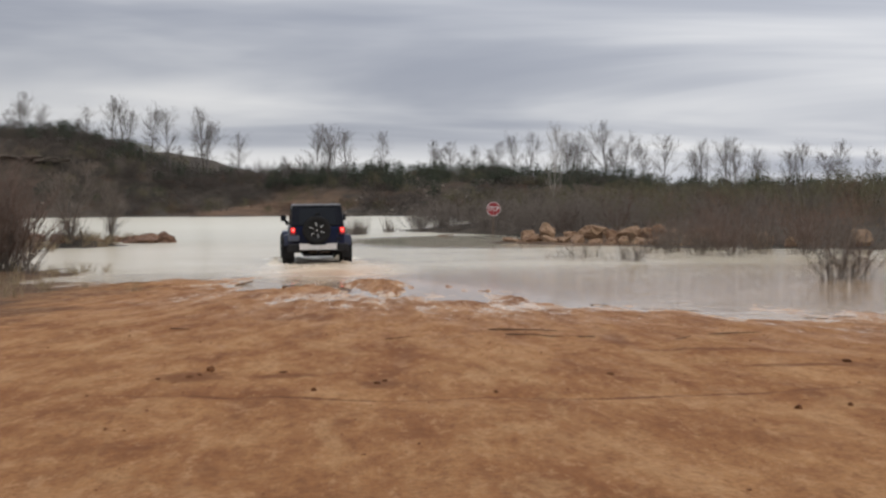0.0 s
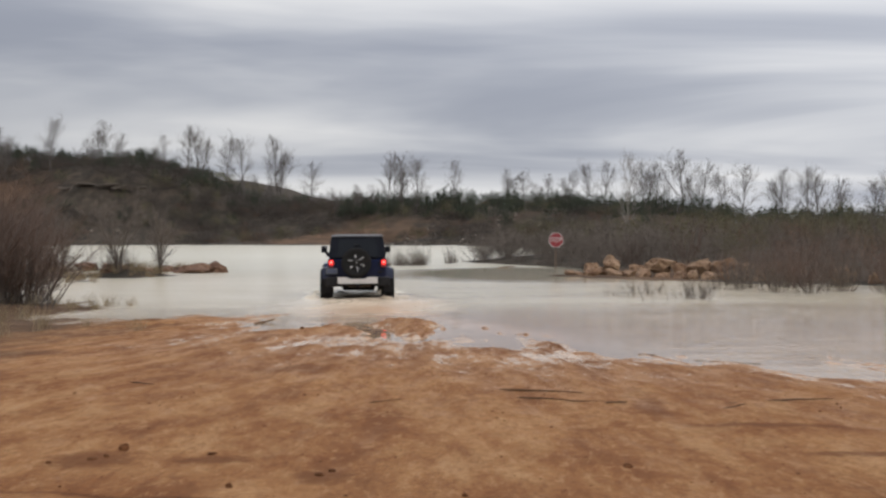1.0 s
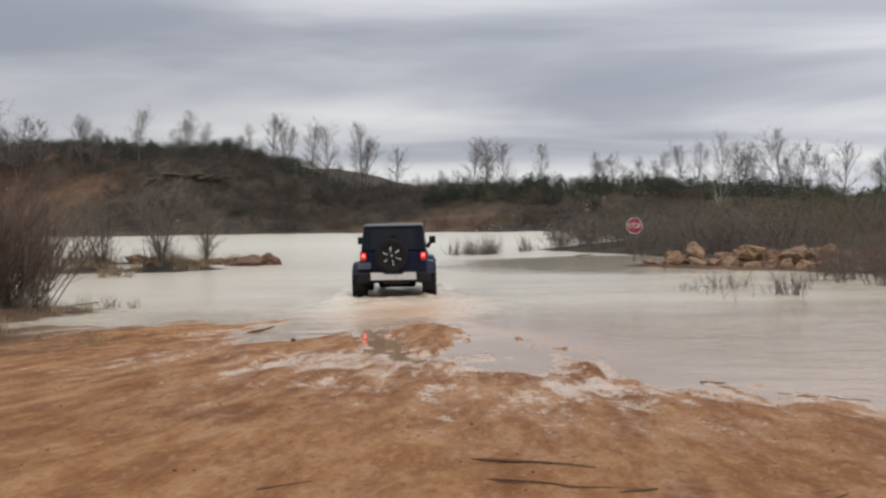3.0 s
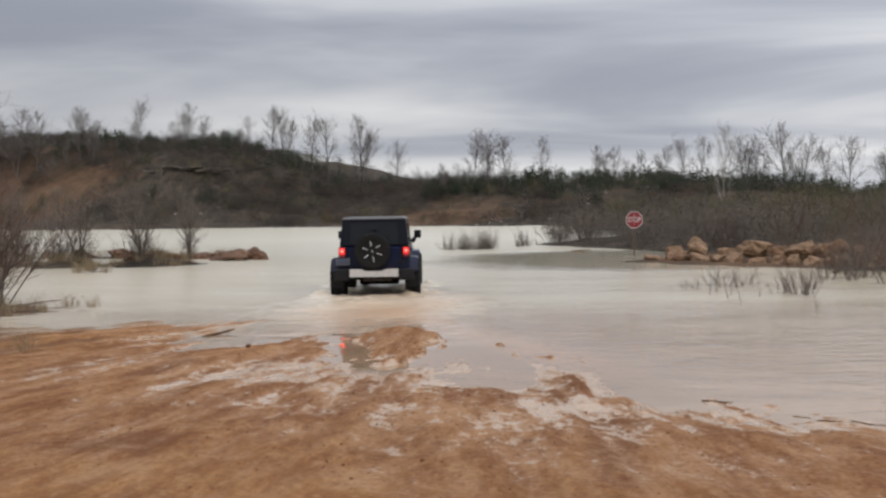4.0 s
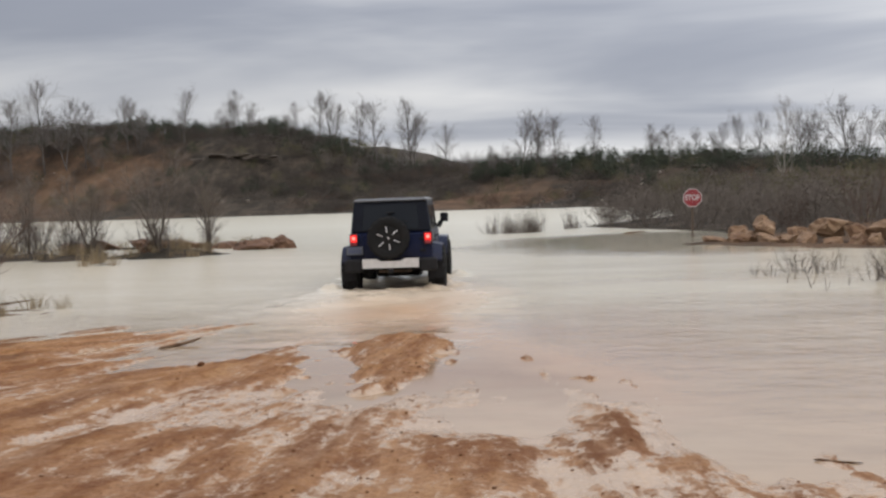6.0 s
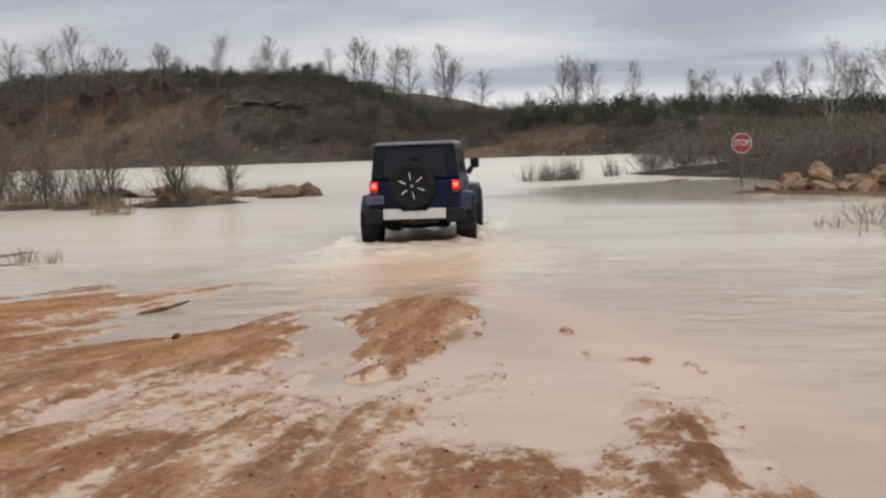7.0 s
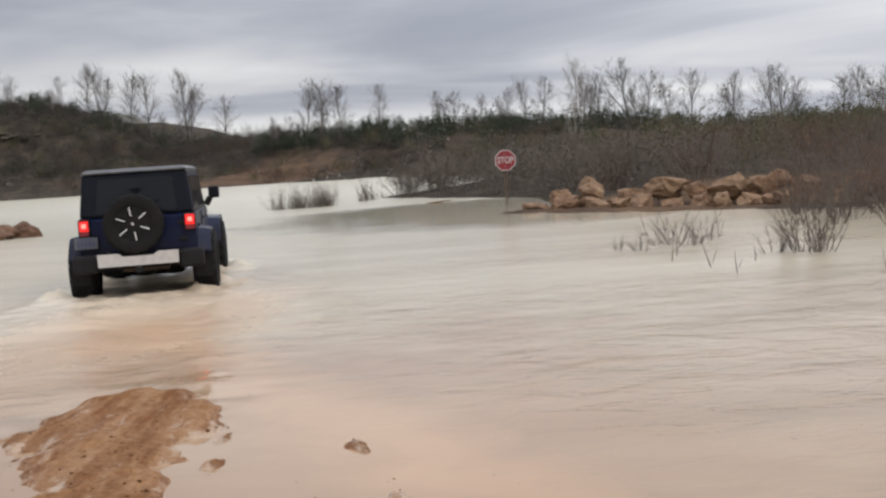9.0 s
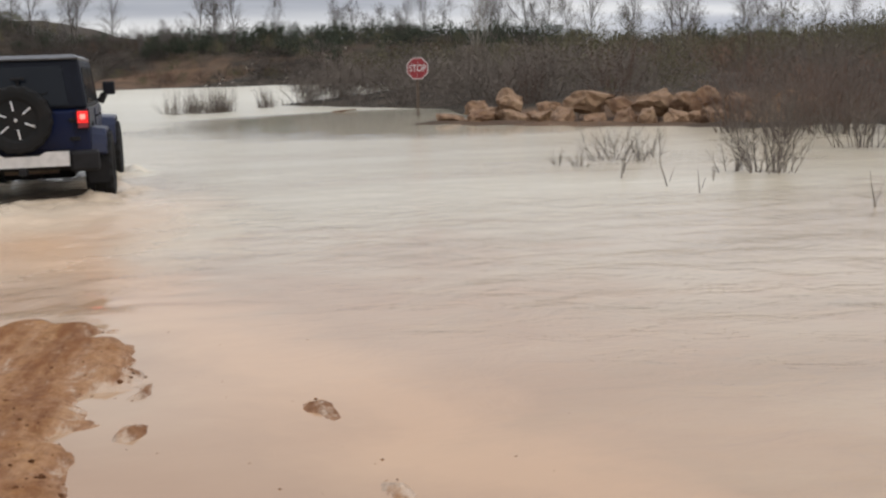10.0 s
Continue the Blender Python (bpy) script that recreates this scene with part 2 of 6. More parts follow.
    wet = maths(nt, "MULTIPLY", wet, maths(nt, "SUBTRACT", 1.0, far))
    dull = nt.nodes.new("ShaderNodeHueSaturation")
    dull.inputs["Saturation"].default_value = 0.97
    nt.links.new(col, dull.inputs["Color"])
    nt.links.new(dull.outputs[0], bsdf.inputs["Base Color"])
    nt.links.new(mapped(nt, maths(nt, "MULTIPLY", wet, mapped(nt, fine, 0.35, 0.65, 1.0, 0.9)), 0.45, 1.0, 0.92, 0.15), bsdf.inputs["Roughness"])
    nt.links.new(mapped(nt, wet, 0.0, 1.0, 0.12, 0.36), bsdf.inputs["Specular IOR Level"])
    h = maths(nt, "ADD", maths(nt, "MULTIPLY", fine, 0.5), maths(nt, "MULTIPLY", grit, 0.22))
    h = maths(nt, "ADD", h, maths(nt, "MULTIPLY", mid, 0.6))
    h = maths(nt, "MULTIPLY", maths(nt, "SUBTRACT", h, 0.66), mapped(nt, wet, 0.0, 1.0, 1.0, 0.22))
    bump(nt, bsdf, h, 0.9, 0.04)


def water_build(nt, bsdf):
    p = position(nt)
    g = nt.nodes.new("ShaderNodeNewGeometry")
    sep = nt.nodes.new("ShaderNodeSeparateXYZ")
    nt.links.new(g.outputs["Position"], sep.inputs[0])
    big = noise_node(nt, 0.25, 5, 0.6, position(nt, (0.5, 1.0, 1.0)), 0.6)
    col = ramp_node(nt, big, [(0.38, (0.49, 0.405, 0.285)), (0.62, (0.60, 0.52, 0.385))])
    # silt stirred up along the drive, painted paler and greener far out for reflected sky
    silt = nt.nodes.new("ShaderNodeVectorMath"); silt.operation = "LENGTH"
    shift = nt.nodes.new("ShaderNodeMapping")
    shift.inputs["Location"].default_value = (1.7 * 0.55, -30.0 * 0.20, 0)
    shift.inputs["Scale"].default_value = (0.55, 0.20, 1.0)
    nt.links.new(g.outputs["Position"], shift.inputs["Vector"])
    nt.links.new(shift.outputs[0], silt.inputs[0])
    plume = mapped(nt, maths(nt, "ADD", silt.outputs["Value"], maths(nt, "MULTIPLY", maths(nt, "SUBTRACT", big, 0.5), 2.2)), 1.25, 0.2, 0.0, 0.85)
    col = mixed(nt, mapped(nt, maths(nt, "ADD", sep.outputs["Y"], maths(nt, "MULTIPLY", big, 6.0)), 37.0, 27.0, 0.0, 0.85), col, mixed(nt, mapped(nt, noise_node(nt, 0.9, 6, 0.62, position(nt, (0.6, 1.1, 1.0)), 0.3), 0.36, 0.64, 0.0, 1.0), (0.26, 0.155, 0.083), (0.36, 0.232, 0.135)))
    col = mixed(nt, plume, col, (0.46, 0.29, 0.175))
    stir = nt.nodes.new("ShaderNodeVectorMath"); stir.operation = "LENGTH"
    close = nt.nodes.new("ShaderNodeMapping")
    close.inputs["Location"].default_value = (2.5 * 0.50, -34.6 * 0.30, 0)
    close.inputs["Scale"].default_value = (0.50, 0.30, 1.0)
    nt.links.new(g.outputs["Position"], close.inputs["Vector"])
    nt.links.new(close.outputs[0], stir.inputs[0])
    boil = noise_node(nt, 1.7, 6, 0.7, p, 0.3)
    col = mixed(nt, mapped(nt, maths(nt, "ADD", stir.outputs["Value"], maths(nt, "MULTIPLY", maths(nt, "SUBTRACT", boil, 0.5), 1.8)), 1.15, 0.4, 0.0, 0.75), col, (0.36, 0.222, 0.132))
    trail = nt.nodes.new("ShaderNodeVectorMath"); trail.operation = "LENGTH"
    drift = nt.nodes.new("ShaderNodeMapping")
    drift.inputs["Location"].default_value = (-0.9 * 0.42, -25.0 * 0.2, 0)
    drift.inputs["Scale"].default_value = (0.42, 0.20, 1.0)
    nt.links.new(g.outputs["Position"], drift.inputs["Vector"])
    nt.links.new(drift.outputs[0], trail.inputs[0])
    cloud = noise_node(nt, 0.7, 6, 0.65, position(nt), 0.3)
    col = mixed(nt, mapped(nt, maths(nt, "ADD", trail.outputs["Value"], maths(nt, "MULTIPLY", maths(nt, "SUBTRACT", cloud, 0.5), 3.0)), 1.2, 0.3, 0.0, 0.6), col, (0.37, 0.225, 0.135))
    # sky reflected off the far ripples is put into the base colour
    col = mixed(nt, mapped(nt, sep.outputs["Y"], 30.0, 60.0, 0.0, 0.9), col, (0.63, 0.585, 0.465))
    # a band of freshly stirred silt trails back from the car to the shore
    skew = maths(nt, "ADD", maths(nt, "MULTIPLY", maths(nt, "ADD", sep.outputs["X"], 1.6), 0.9), maths(nt, "MULTIPLY", maths(nt, "SUBTRACT", sep.outputs["Y"], 30.4), 0.4365))
    swirl = maths(nt, "ADD", skew, maths(nt, "MULTIPLY", maths(nt, "SUBTRACT", cloud, 0.5), 1.5))
    ends = maths(nt, "MULTIPLY", mapped(nt, sep.outputs["Y"], 21.5, 24.0, 0.0, 1.0), mapped(nt, sep.outputs["Y"], 33.0, 30.0, 0.0, 1.0))
    col = mixed(nt, maths(nt, "MULTIPLY", mapped(nt, maths(nt, "ABSOLUTE", swirl), 0.6, 0.1, 0.0, 0.55), ends), col, (0.54, 0.335, 0.19))
    # sky brightness on the water by the islets, painted in as a paler patch
    pale = nt.nodes.new("ShaderNodeVectorMath"); pale.operation = "DISTANCE"
    nt.links.new(position(nt, (0.11, 0.07, 0)), pale.inputs[0])
    pale.inputs[1].default_value = (-11.0 * 0.11, 37.0 * 0.07, 0)
    col = mixed(nt, mapped(nt, maths(nt, "ADD", pale.outputs["Value"], maths(nt, "MULTIPLY", maths(nt, "SUBTRACT", big, 0.5), 1.4)), 1.2, 0.4, 0.0, 0.85), col, (0.80, 0.715, 0.57))
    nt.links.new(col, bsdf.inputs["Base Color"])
    bsdf.inputs["IOR"].default_value = 1.33
    ripple = noise_node(nt, 2.4, 5, 0.62, position(nt, (0.8, 1.15, 1.0)), 0.8)
    fine = noise_node(nt, 13.0, 3, 0.6, position(nt, (0.55, 1.4, 1.0)))
    h = maths(nt, "ADD", ripple, maths(nt, "MULTIPLY", fine, 0.16))
    lee = nt.nodes.new("ShaderNodeVectorMath"); lee.operation = "DISTANCE"
    nt.links.new(position(nt, (1.0, 0.9, 0)), lee.inputs[0])
    lee.inputs[1].default_value = (4.0, 53.0 * 0.9, 0)
    open_water = mapped(nt, maths(nt, "ADD", lee.outputs["Value"], maths(nt, "MULTIPLY", big, 5.0)), 8.5, 11.5, 0.07, 1.0)
    calm = mapped(nt, maths(nt, "ADD", sep.outputs["Y"], maths(nt, "MULTIPLY", maths(nt, "ABSOLUTE", maths(nt, "ADD", sep.outputs["X"], 0.5)), 2.2)), 27.6, 33.0, 0.03, 1.0)
    gust = mapped(nt, noise_node(nt, 0.3, 3, 0.6, position(nt, (0.4, 1.0, 1.0))), 0.35, 0.65, 0.55, 1.0)
    h = maths(nt, "MULTIPLY", h, maths(nt, "MULTIPLY", maths(nt, "MULTIPLY", calm, gust), open_water))
    foam = nt.nodes.new("ShaderNodeVectorMath"); foam.operation = "DISTANCE"
    nt.links.new(position(nt, (1 / 2.0, 1 / 4.2, 0)), foam.inputs[0])
    foam.inputs[1].default_value = (-1.75 / 2.0, 30.6 / 4.2, 0)
    broken = mapped(nt, maths(nt, "ADD", foam.outputs["Value"], maths(nt, "MULTIPLY", maths(nt, "SUBTRACT", boil, 0.5), 1.2)), 1.1, 0.5, 0.0, 1.0)
    h = maths(nt, "ADD", h, maths(nt, "MULTIPLY", maths(nt, "MULTIPLY", broken, noise_node(nt, 5.0, 5, 0.65, position(nt, (0.8, 1.3, 1.0)), 0.6)), 1.1))
    nt.links.new(maths(nt, "ADD", maths(nt, "MULTIPLY", broken, 0.22), maths(nt, "MULTIPLY", open_water, maths(nt, "ADD", mapped(nt, sep.outputs["Y"], 26.5, 33.0, 0.05, 0.15), mapped(nt, sep.outputs["Y"], 40.0, 90.0, 0.0, 0.11)))), bsdf.inputs["Roughness"])
    bump(nt, bsdf, h, 0.18, 0.11)


def plain_build(color, rough=0.6, metal=0.0, vary=0.25, scale=8.0, bumpy=0.0, spec=0.5):
    def build(nt, bsdf):
        p = object_coord(nt)
        a = noise_node(nt, scale, 5, 0.6, p)
        b = noise_node(nt, scale * 7, 4, 0.6, p)
        dark = tuple(c * (1 - vary) for c in color)
        lite = tuple(min(1.0, c * (1 + vary)) for c in color)
        col = ramp_node(nt, a, [(0.3, dark), (0.7, lite)])
        col = mixed(nt, mapped(nt, b, 0.4, 0.75, 0.0, 0.35), col, dark)
        nt.links.new(col, bsdf.inputs["Base Color"])
        nt.links.new(mapped(nt, b, 0.3, 0.7, max(0.02, rough - 0.08), min(1, rough + 0.08)), bsdf.inputs["Roughness"])
        bsdf.inputs["Metallic"].default_value = metal
        bsdf.inputs["Specular IOR Level"].default_value = spec
        if bumpy:
            bump(nt, bsdf, maths(nt, "ADD", a, maths(nt, "MULTIPLY", b, 0.4)), 0.6, bumpy)
    return build


M_GROUND = mat("red_sandy_mud", ground_build)
M_WATER = mat("muddy_water", water_build)


# ---- mesh helpers ----
def mesh_from(name, verts, faces, material=None, smooth=True):
    me = bpy.data.meshes.new(name)
    me.from_pydata(verts, [], faces)
    me.polygons.foreach_set("use_smooth", [smooth] * len(me.polygons))
    if material:
        me.materials.append(material)
    me.update()
    return me


def part(name, bm, material, parent, label="", smooth=False):
    me = bpy.data.meshes.new(name)
    bm.to_mesh(me)
    bm.free()
    me.materials.append(material)
    me.polygons.foreach_set("use_smooth", [smooth] * len(me.polygons))
    ob = new(name, me)
    ob.parent = parent
    if label:
        tagged(ob, label)
    return ob


# ---- terrain ----
def smooth01(v):
    v = np.clip(v, 0, 1)
    return v * v * (3 - 2 * v)


def value_noise(x, y, seed):
    """Smooth value noise on arrays, from -1 to 1."""
    xi, yi = np.floor(x).astype(np.int64), np.floor(y).astype(np.int64)
    fx, fy = x - xi, y - yi
    fx, fy = fx * fx * (3 - 2 * fx), fy * fy * (3 - 2 * fy)

    def h(a, b):
        v = (a * 374761393 + b * 668265263 + seed * 974711) & 0x7FFFFFFF
        v = ((v ^ (v >> 13)) * 1274126177) & 0x7FFFFFFF
        return ((v ^ (v >> 16)) & 0xFFFF) / 32767.5 - 1
    return (h(xi, yi) * (1 - fx) + h(xi + 1, yi) * fx) * (1 - fy) + (h(xi, yi + 1) * (1 - fx) + h(xi + 1, yi + 1) * fx) * fy


def fractal(x, y, seed, octaves=4):
    return sum(value_noise(x * 2 ** k + 17.3 * k, y * 2 ** k - 9.1 * k, seed + k) * 0.5 ** k for k in range(octaves))


def inside_distance(x, y, poly):
    """Distance to the outline of a polygon, positive within it."""
    best = np.full(x.shape, 1e9)
    inside = np.zeros(x.shape, bool)
    for (ax, ay), (bx, by) in zip(poly, poly[1:] + poly[:1]):
        ex, ey = bx - ax, by - ay
        t = np.clip(((x - ax) * ex + (y - ay) * ey) / (ex * ex + ey * ey), 0, 1)
        best = np.minimum(best, np.hypot(x - ax - t * ex, y - ay - t * ey))
        if ay != by:
            cross = (ay > y) != (by > y)
            inside ^= cross & (x < ax + (y - ay) / (by - ay) * ex)
    return np.where(inside, best, -best)


# the near bank, from the far left round the mud tongues to the far right
BANK = [(-1500, -900), (-1500, 60), (-60, 34), (-22, 29.5), (-14, 31.5), (-11.5, 32.5), (-9.3, 31.6), (-8.6, 28), (-8.2, 25.6), (-6.9, 25.4), (-6.1, 26.7), (-4.5, 27.6),
        (-4.15, 26.6), (-3.95, 24.9), (-2.5, 24.1), (-1.55, 24.9), (-0.95, 23.5), (-0.8, 22.2), (0.1, 21.8), (0.7, 21.9), (1.0, 21.0), (1.5, 21.2),
        (1.75, 22.0), (2.1, 21.8), (2.3, 20.9), (3.0, 20.1), (3.7, 19.3), (4.4, 18.5), (5.2, 17.8), (6.9, 16.6), (12, 15.2), (40, 13), (1500, 8), (1500, -900)]
# the scrubby spit with the boulders, and the land beyond it
SPIT = [(-1.2, 71.6), (2.2, 65.5), (5.2, 59.5), (5.0, 52.0), (7.5, 47.8), (9.8, 44.4), (12.5, 41.5), (16, 39), (24, 36), (60, 34), (1500, 30), (1500, 2900), (30, 2900), (60, 170), (24, 130), (8, 96), (0.5, 78)]
# the quarry bank at the far side of the lake
FAR_BANK = [(-1500, 330), (-170, 215), (-90, 190), (-40, 172), (-20, 165), (-3, 150), (10, 140), (40, 120), (60, 110), (1500, 110), (1500, 2900), (-1500, 2900)]


# the car stands here, rear axle at this place, turned a little to the left
CAR = (-2.62, 34.6)
CAR_TURN = radians(8)
ISLETS = [(-14.3, 50.6, 2.0, 1.6, 0.32), (-14.4, 45.6, 1.7, 1.0, 0.12), (-18.5, 58.5, 5.5, 1.6, 0.12), (-20.5, 51.5, 2.6, 2.2, 0.3), (-13.6, 57.2, 1.6, 1.0, 0.1), (-17.2, 49.8, 1.3, 1.0, 0.30)]


# mud thrown up between the wheel tracks, just clear of the water, and thin drowned rut crests beside it
WEDGES = [([(-4.0, 22.8), (-3.2, 23.7), (-2.25, 24.3), (-1.99, 24.65), (-1.60, 25.05), (-1.36, 24.6), (-1.08, 23.5), (-0.93, 22.6), (-1.3, 22.1), (-2.5, 22.0)], 0.052),
          ([(-1.20, 25.35), (-1.12, 26.1), (-0.8, 26.65), (-0.25, 26.65), (0.0, 25.7), (0.11, 24.7), (0.06, 23.8), (0.06, 22.8), (-0.05, 22.45), (-0.30, 22.45), (-0.44, 23.5), (-0.62, 24.2)], 0.058)]
STRIPS = [(1.04, 24.55, 0.09, 0.36, -0.3), (1.37, 23.25, 0.095, 0.60, -0.2), (1.70, 23.3, 0.17, 0.16, -0.6), (0.45, 23.1, 0.16, 0.25, -0.3), (0.24, 24.4, 0.10, 0.3, 0.0), (0.22, 22.0, 0.09, 0.25, 0.0), (0.52, 21.9, 0.12, 0.2, 0.0), (1.92, 21.8, 0.2, 0.2, 0.0)]


def ground_height(x, y):
    d = inside_distance(x, y, BANK) + 0.28 * fractal(x * 1.1, y * 0.6, 3, 3) * smooth01((y - 12) / 6)
    near = np.where(d > 0, 0.19 * (1 - np.exp(-np.maximum(d, 0) / 5.5)) + 0.022 * smooth01(d / 0.6) + 0.012 * np.minimum(d, 1.0), np.maximum(d * 0.035, -0.6))
    shore = smooth01((y + 12) / 10) * (1 - smooth01((y - 40) / 8))
    # ruts run along the drive and fan a little to the left
    u = (x + 0.7) / np.maximum(35 - y, 3.0) * 14
    edge = 1 - smooth01((np.abs(d) - 2.0) / 4.5)
    rut = (0.012 + 0.030 * edge) * value_noise(u * 1.9, y * 0.12, 21) + (0.008 + 0.018 * edge) * value_noise(u * 4.6, y * 0.3, 22) + 0.014 * edge * value_noise(u * 9.0, y * 0.7, 23)
    lumps = (0.010 + 0.012 * edge) * fractal(x * 1.3, y * 0.9, 31, 5)
    lumps = lumps + 0.009 * edge * fractal(x * 4.5, y * 3.5, 33, 3) + 0.006 * edge * fractal(x * 11.0, y * 9.0, 37, 2)
    near = near + shore * (rut + lumps) * np.where(d > -3, 1, 0.0)
    # driven-up tongue of mud that barely clears the water, and small islets
    def hump(cx, cy, rx, ry, lean, top):
        q = ((x - cx - lean * (y - cy)) / rx) ** 2 + ((y - cy) / ry) ** 2
        return top * np.exp(-q * 1.6)
    rag = 1 + 0.75 * fractal(x * 3.8, y * 2.6, 131, 3)
    near = near + rag * hump(2.1, 20.7, 0.26, 1.3, -0.12, 0.07)
    crumb = fractal(x * 4.2, y * 3.2, 141, 3)
    grain = fractal(x * 12.0, y * 10.0, 143, 2)
    for poly, crown in WEDGES:
        into = inside_distance(x, y, poly) + 0.13 * crumb
        near = np.maximum(near, np.where(into > -0.4, -0.04 + (crown + 0.04) * smooth01((into + 0.2) / 0.42) + 0.013 * crumb + 0.009 * grain, -9.0))
    for cx, cy, rx, ry, lean_ in STRIPS:
        near = np.maximum(near, -0.05 + hump(cx, cy, rx * 1.2, ry * 1.1, lean_, 0.068) * (1 + 0.4 * crumb) + 0.022 * grain)
    # old wheel ruts that cross the flat
    for gy, lean_, gx0, gx1, deep in ((12.1, -0.05, 2.2, 7.5, 0.02), (12.6, -0.04, 2.8, 8.0, 0.015), (11.3, -0.06, 3.0, 8.0, 0.02), (14.2, -0.05, 3.2, 9.0, 0.018), (13.2, 0.05, -5.5, -1.5, 0.014)):
        line = y - gy - lean_ * x - 0.12 * value_noise(x * 0.8, x * 0 + gy, 151)
        near = near - deep * np.exp(-(line / 0.07) ** 2) * smooth01((x - gx0) / 0.8) * smooth01((gx1 - x) / 0.8) * (0.6 + 0.6 * value_noise(x * 2.0, y, 152)) + 0.4 * deep * np.exp(-((line - 0.16) / 0.08) ** 2) * smooth01((x - gx0) / 0.8) * smooth01((gx1 - x) / 0.8)
    line = y - 9.88 - 0.04 * (x - 0.9) ** 2
    near = near - 0.02 * np.exp(-(line / 0.06) ** 2) * smooth01((x + 2.6) / 1.2) * smooth01((4.6 - x) / 1.2)
    # firm bed under the car
    firm = np.exp(-(((x - CAR[0] + 0.25) / 2.2) ** 2 + ((y - CAR[1] - 1.4) / 3.6) ** 2) ** 2)
    near = np.maximum(near, -0.6) * (1 - firm) - 0.12 * firm
    # low islets on the left
    for cx, cy, rx, ry, top in ISLETS:
        near = np.maximum(near, -0.5 + (top + 0.5) * np.exp(-(((x - cx) / rx) ** 2 + ((y - cy) / ry) ** 2) * 0.7) + 0.05 * fractal(x * 1.2, y * 0.8, 41, 3))
    spit = inside_distance(x, y, SPIT)
    spit = np.where(spit > 0, 0.5 * (1 - np.exp(-spit / 5)) + np.minimum(spit, 200) * 0.012, np.maximum(spit * 0.12, -0.7)) + 0.15 * fractal(x * 0.2, y * 0.2, 51, 4) * smooth01(spit / 6)
    # a low apron of red mud along the foot of the boulders
    ax, ay, bx, by = 3.7, 50.0, 10.4, 42.9
    t = np.clip(((x - ax) * (bx - ax) + (y - ay) * (by - ay)) / ((bx - ax) ** 2 + (by - ay) ** 2), 0, 1)
    foot = np.hypot(x - ax - t * (bx - ax), y - ay - t * (by - ay))
    spit = np.maximum(spit, 0.07 - 0.16 * (foot / 0.95) ** 2 + 0.03 * fractal(x * 1.5, y * 0.9, 53, 3))
    far = inside_distance(x, y, FAR_BANK) + 5 * fractal(x * 0.03, y * 0.03, 61, 3)
    # a worked face of about ten metres on the left that falls away to the right
    top = 6.2 + 10.0 * smooth01((-38 - x) / 38) + 2.2 * smooth01((-84 - x) / 30) + 0.8 * fractal(x * 0.02, y * 0.02, 71, 4) - 5.0 * smooth01((x - 2) / 45)
    rise = smooth01(far / 45)
    bench = 0.10 * np.sin(far * 0.28 + 1.5 * fractal(x * 0.02, y * 0.02, 81, 2)) * rise * (1 - rise) * 4
    face = np.where(far > 0, (rise + bench) * top + 0.5 * fractal(x * 0.12, y * 0.12, 91, 4) * smooth01(far / 8), np.maximum(far * 0.05, -0.8))
    return np.maximum(np.maximum(near, spit), face)


def spread(a, b, fine, low, high, grow=1.12):
    """Even steps of fine between a and b, growing outwards to low and high."""
    mid = list(np.arange(a, b, fine))
    up, s = [b], fine
    while up[-1] < high:
        s = min(s * grow, 400)
        up.append(up[-1] + s)
    down, s = [a - fine], fine
    while down[-1] > low:
        s = min(s * grow, 400)
        down.append(down[-1] - s)
    return np.array(down[::-1] + mid + up)


def grid_mesh(name, xs, ys, height, material):
    gx, gy = np.meshgrid(xs, ys)
    gz = height(gx, gy)
    nx, ny = len(xs), len(ys)
    co = np.stack([gx, gy, gz], -1).reshape(-1, 3)
    i = np.arange(nx * ny).reshape(ny, nx)
    quads = np.stack([i[:-1, :-1], i[:-1, 1:], i[1:, 1:], i[1:, :-1]], -1).reshape(-1, 4)
    me = bpy.data.meshes.new(name)
    me.vertices.add(len(co))
    me.vertices.foreach_set("co", co.ravel())
    me.loops.add(quads.size)
    me.loops.foreach_set("vertex_index", quads.ravel())
    me.polygons.add(len(quads))
    me.polygons.foreach_set("loop_start", np.arange(0, quads.size, 4))
    me.polygons.foreach_set("loop_total", np.full(len(quads), 4))
    me.polygons.foreach_set("use_smooth", np.ones(len(quads), bool))
    me.materials.append(material)
    me.update()
    me.validate()
    return new(name, me)


GX = spread(-6.5, 5.5, 0.055, -1500, 1500, 1.11)
GY = np.concatenate([np.array([v for v in spread(5, 14, 0.12, -900, 14, 1.1) if v < 15.0]), spread(15, 28, 0.055, 14.99, 2900, 1.06)[1:]])
ground = grid_mesh("ground", GX, GY, ground_height, M_GROUND)
tagged(ground, "red-brown sandy mud flat with ruts, rising to scrubby banks", "ground", kind="structure")


def height_at(x, y):
    return float(ground_height(np.array([float(x)]), np.array([float(y)]))[0])



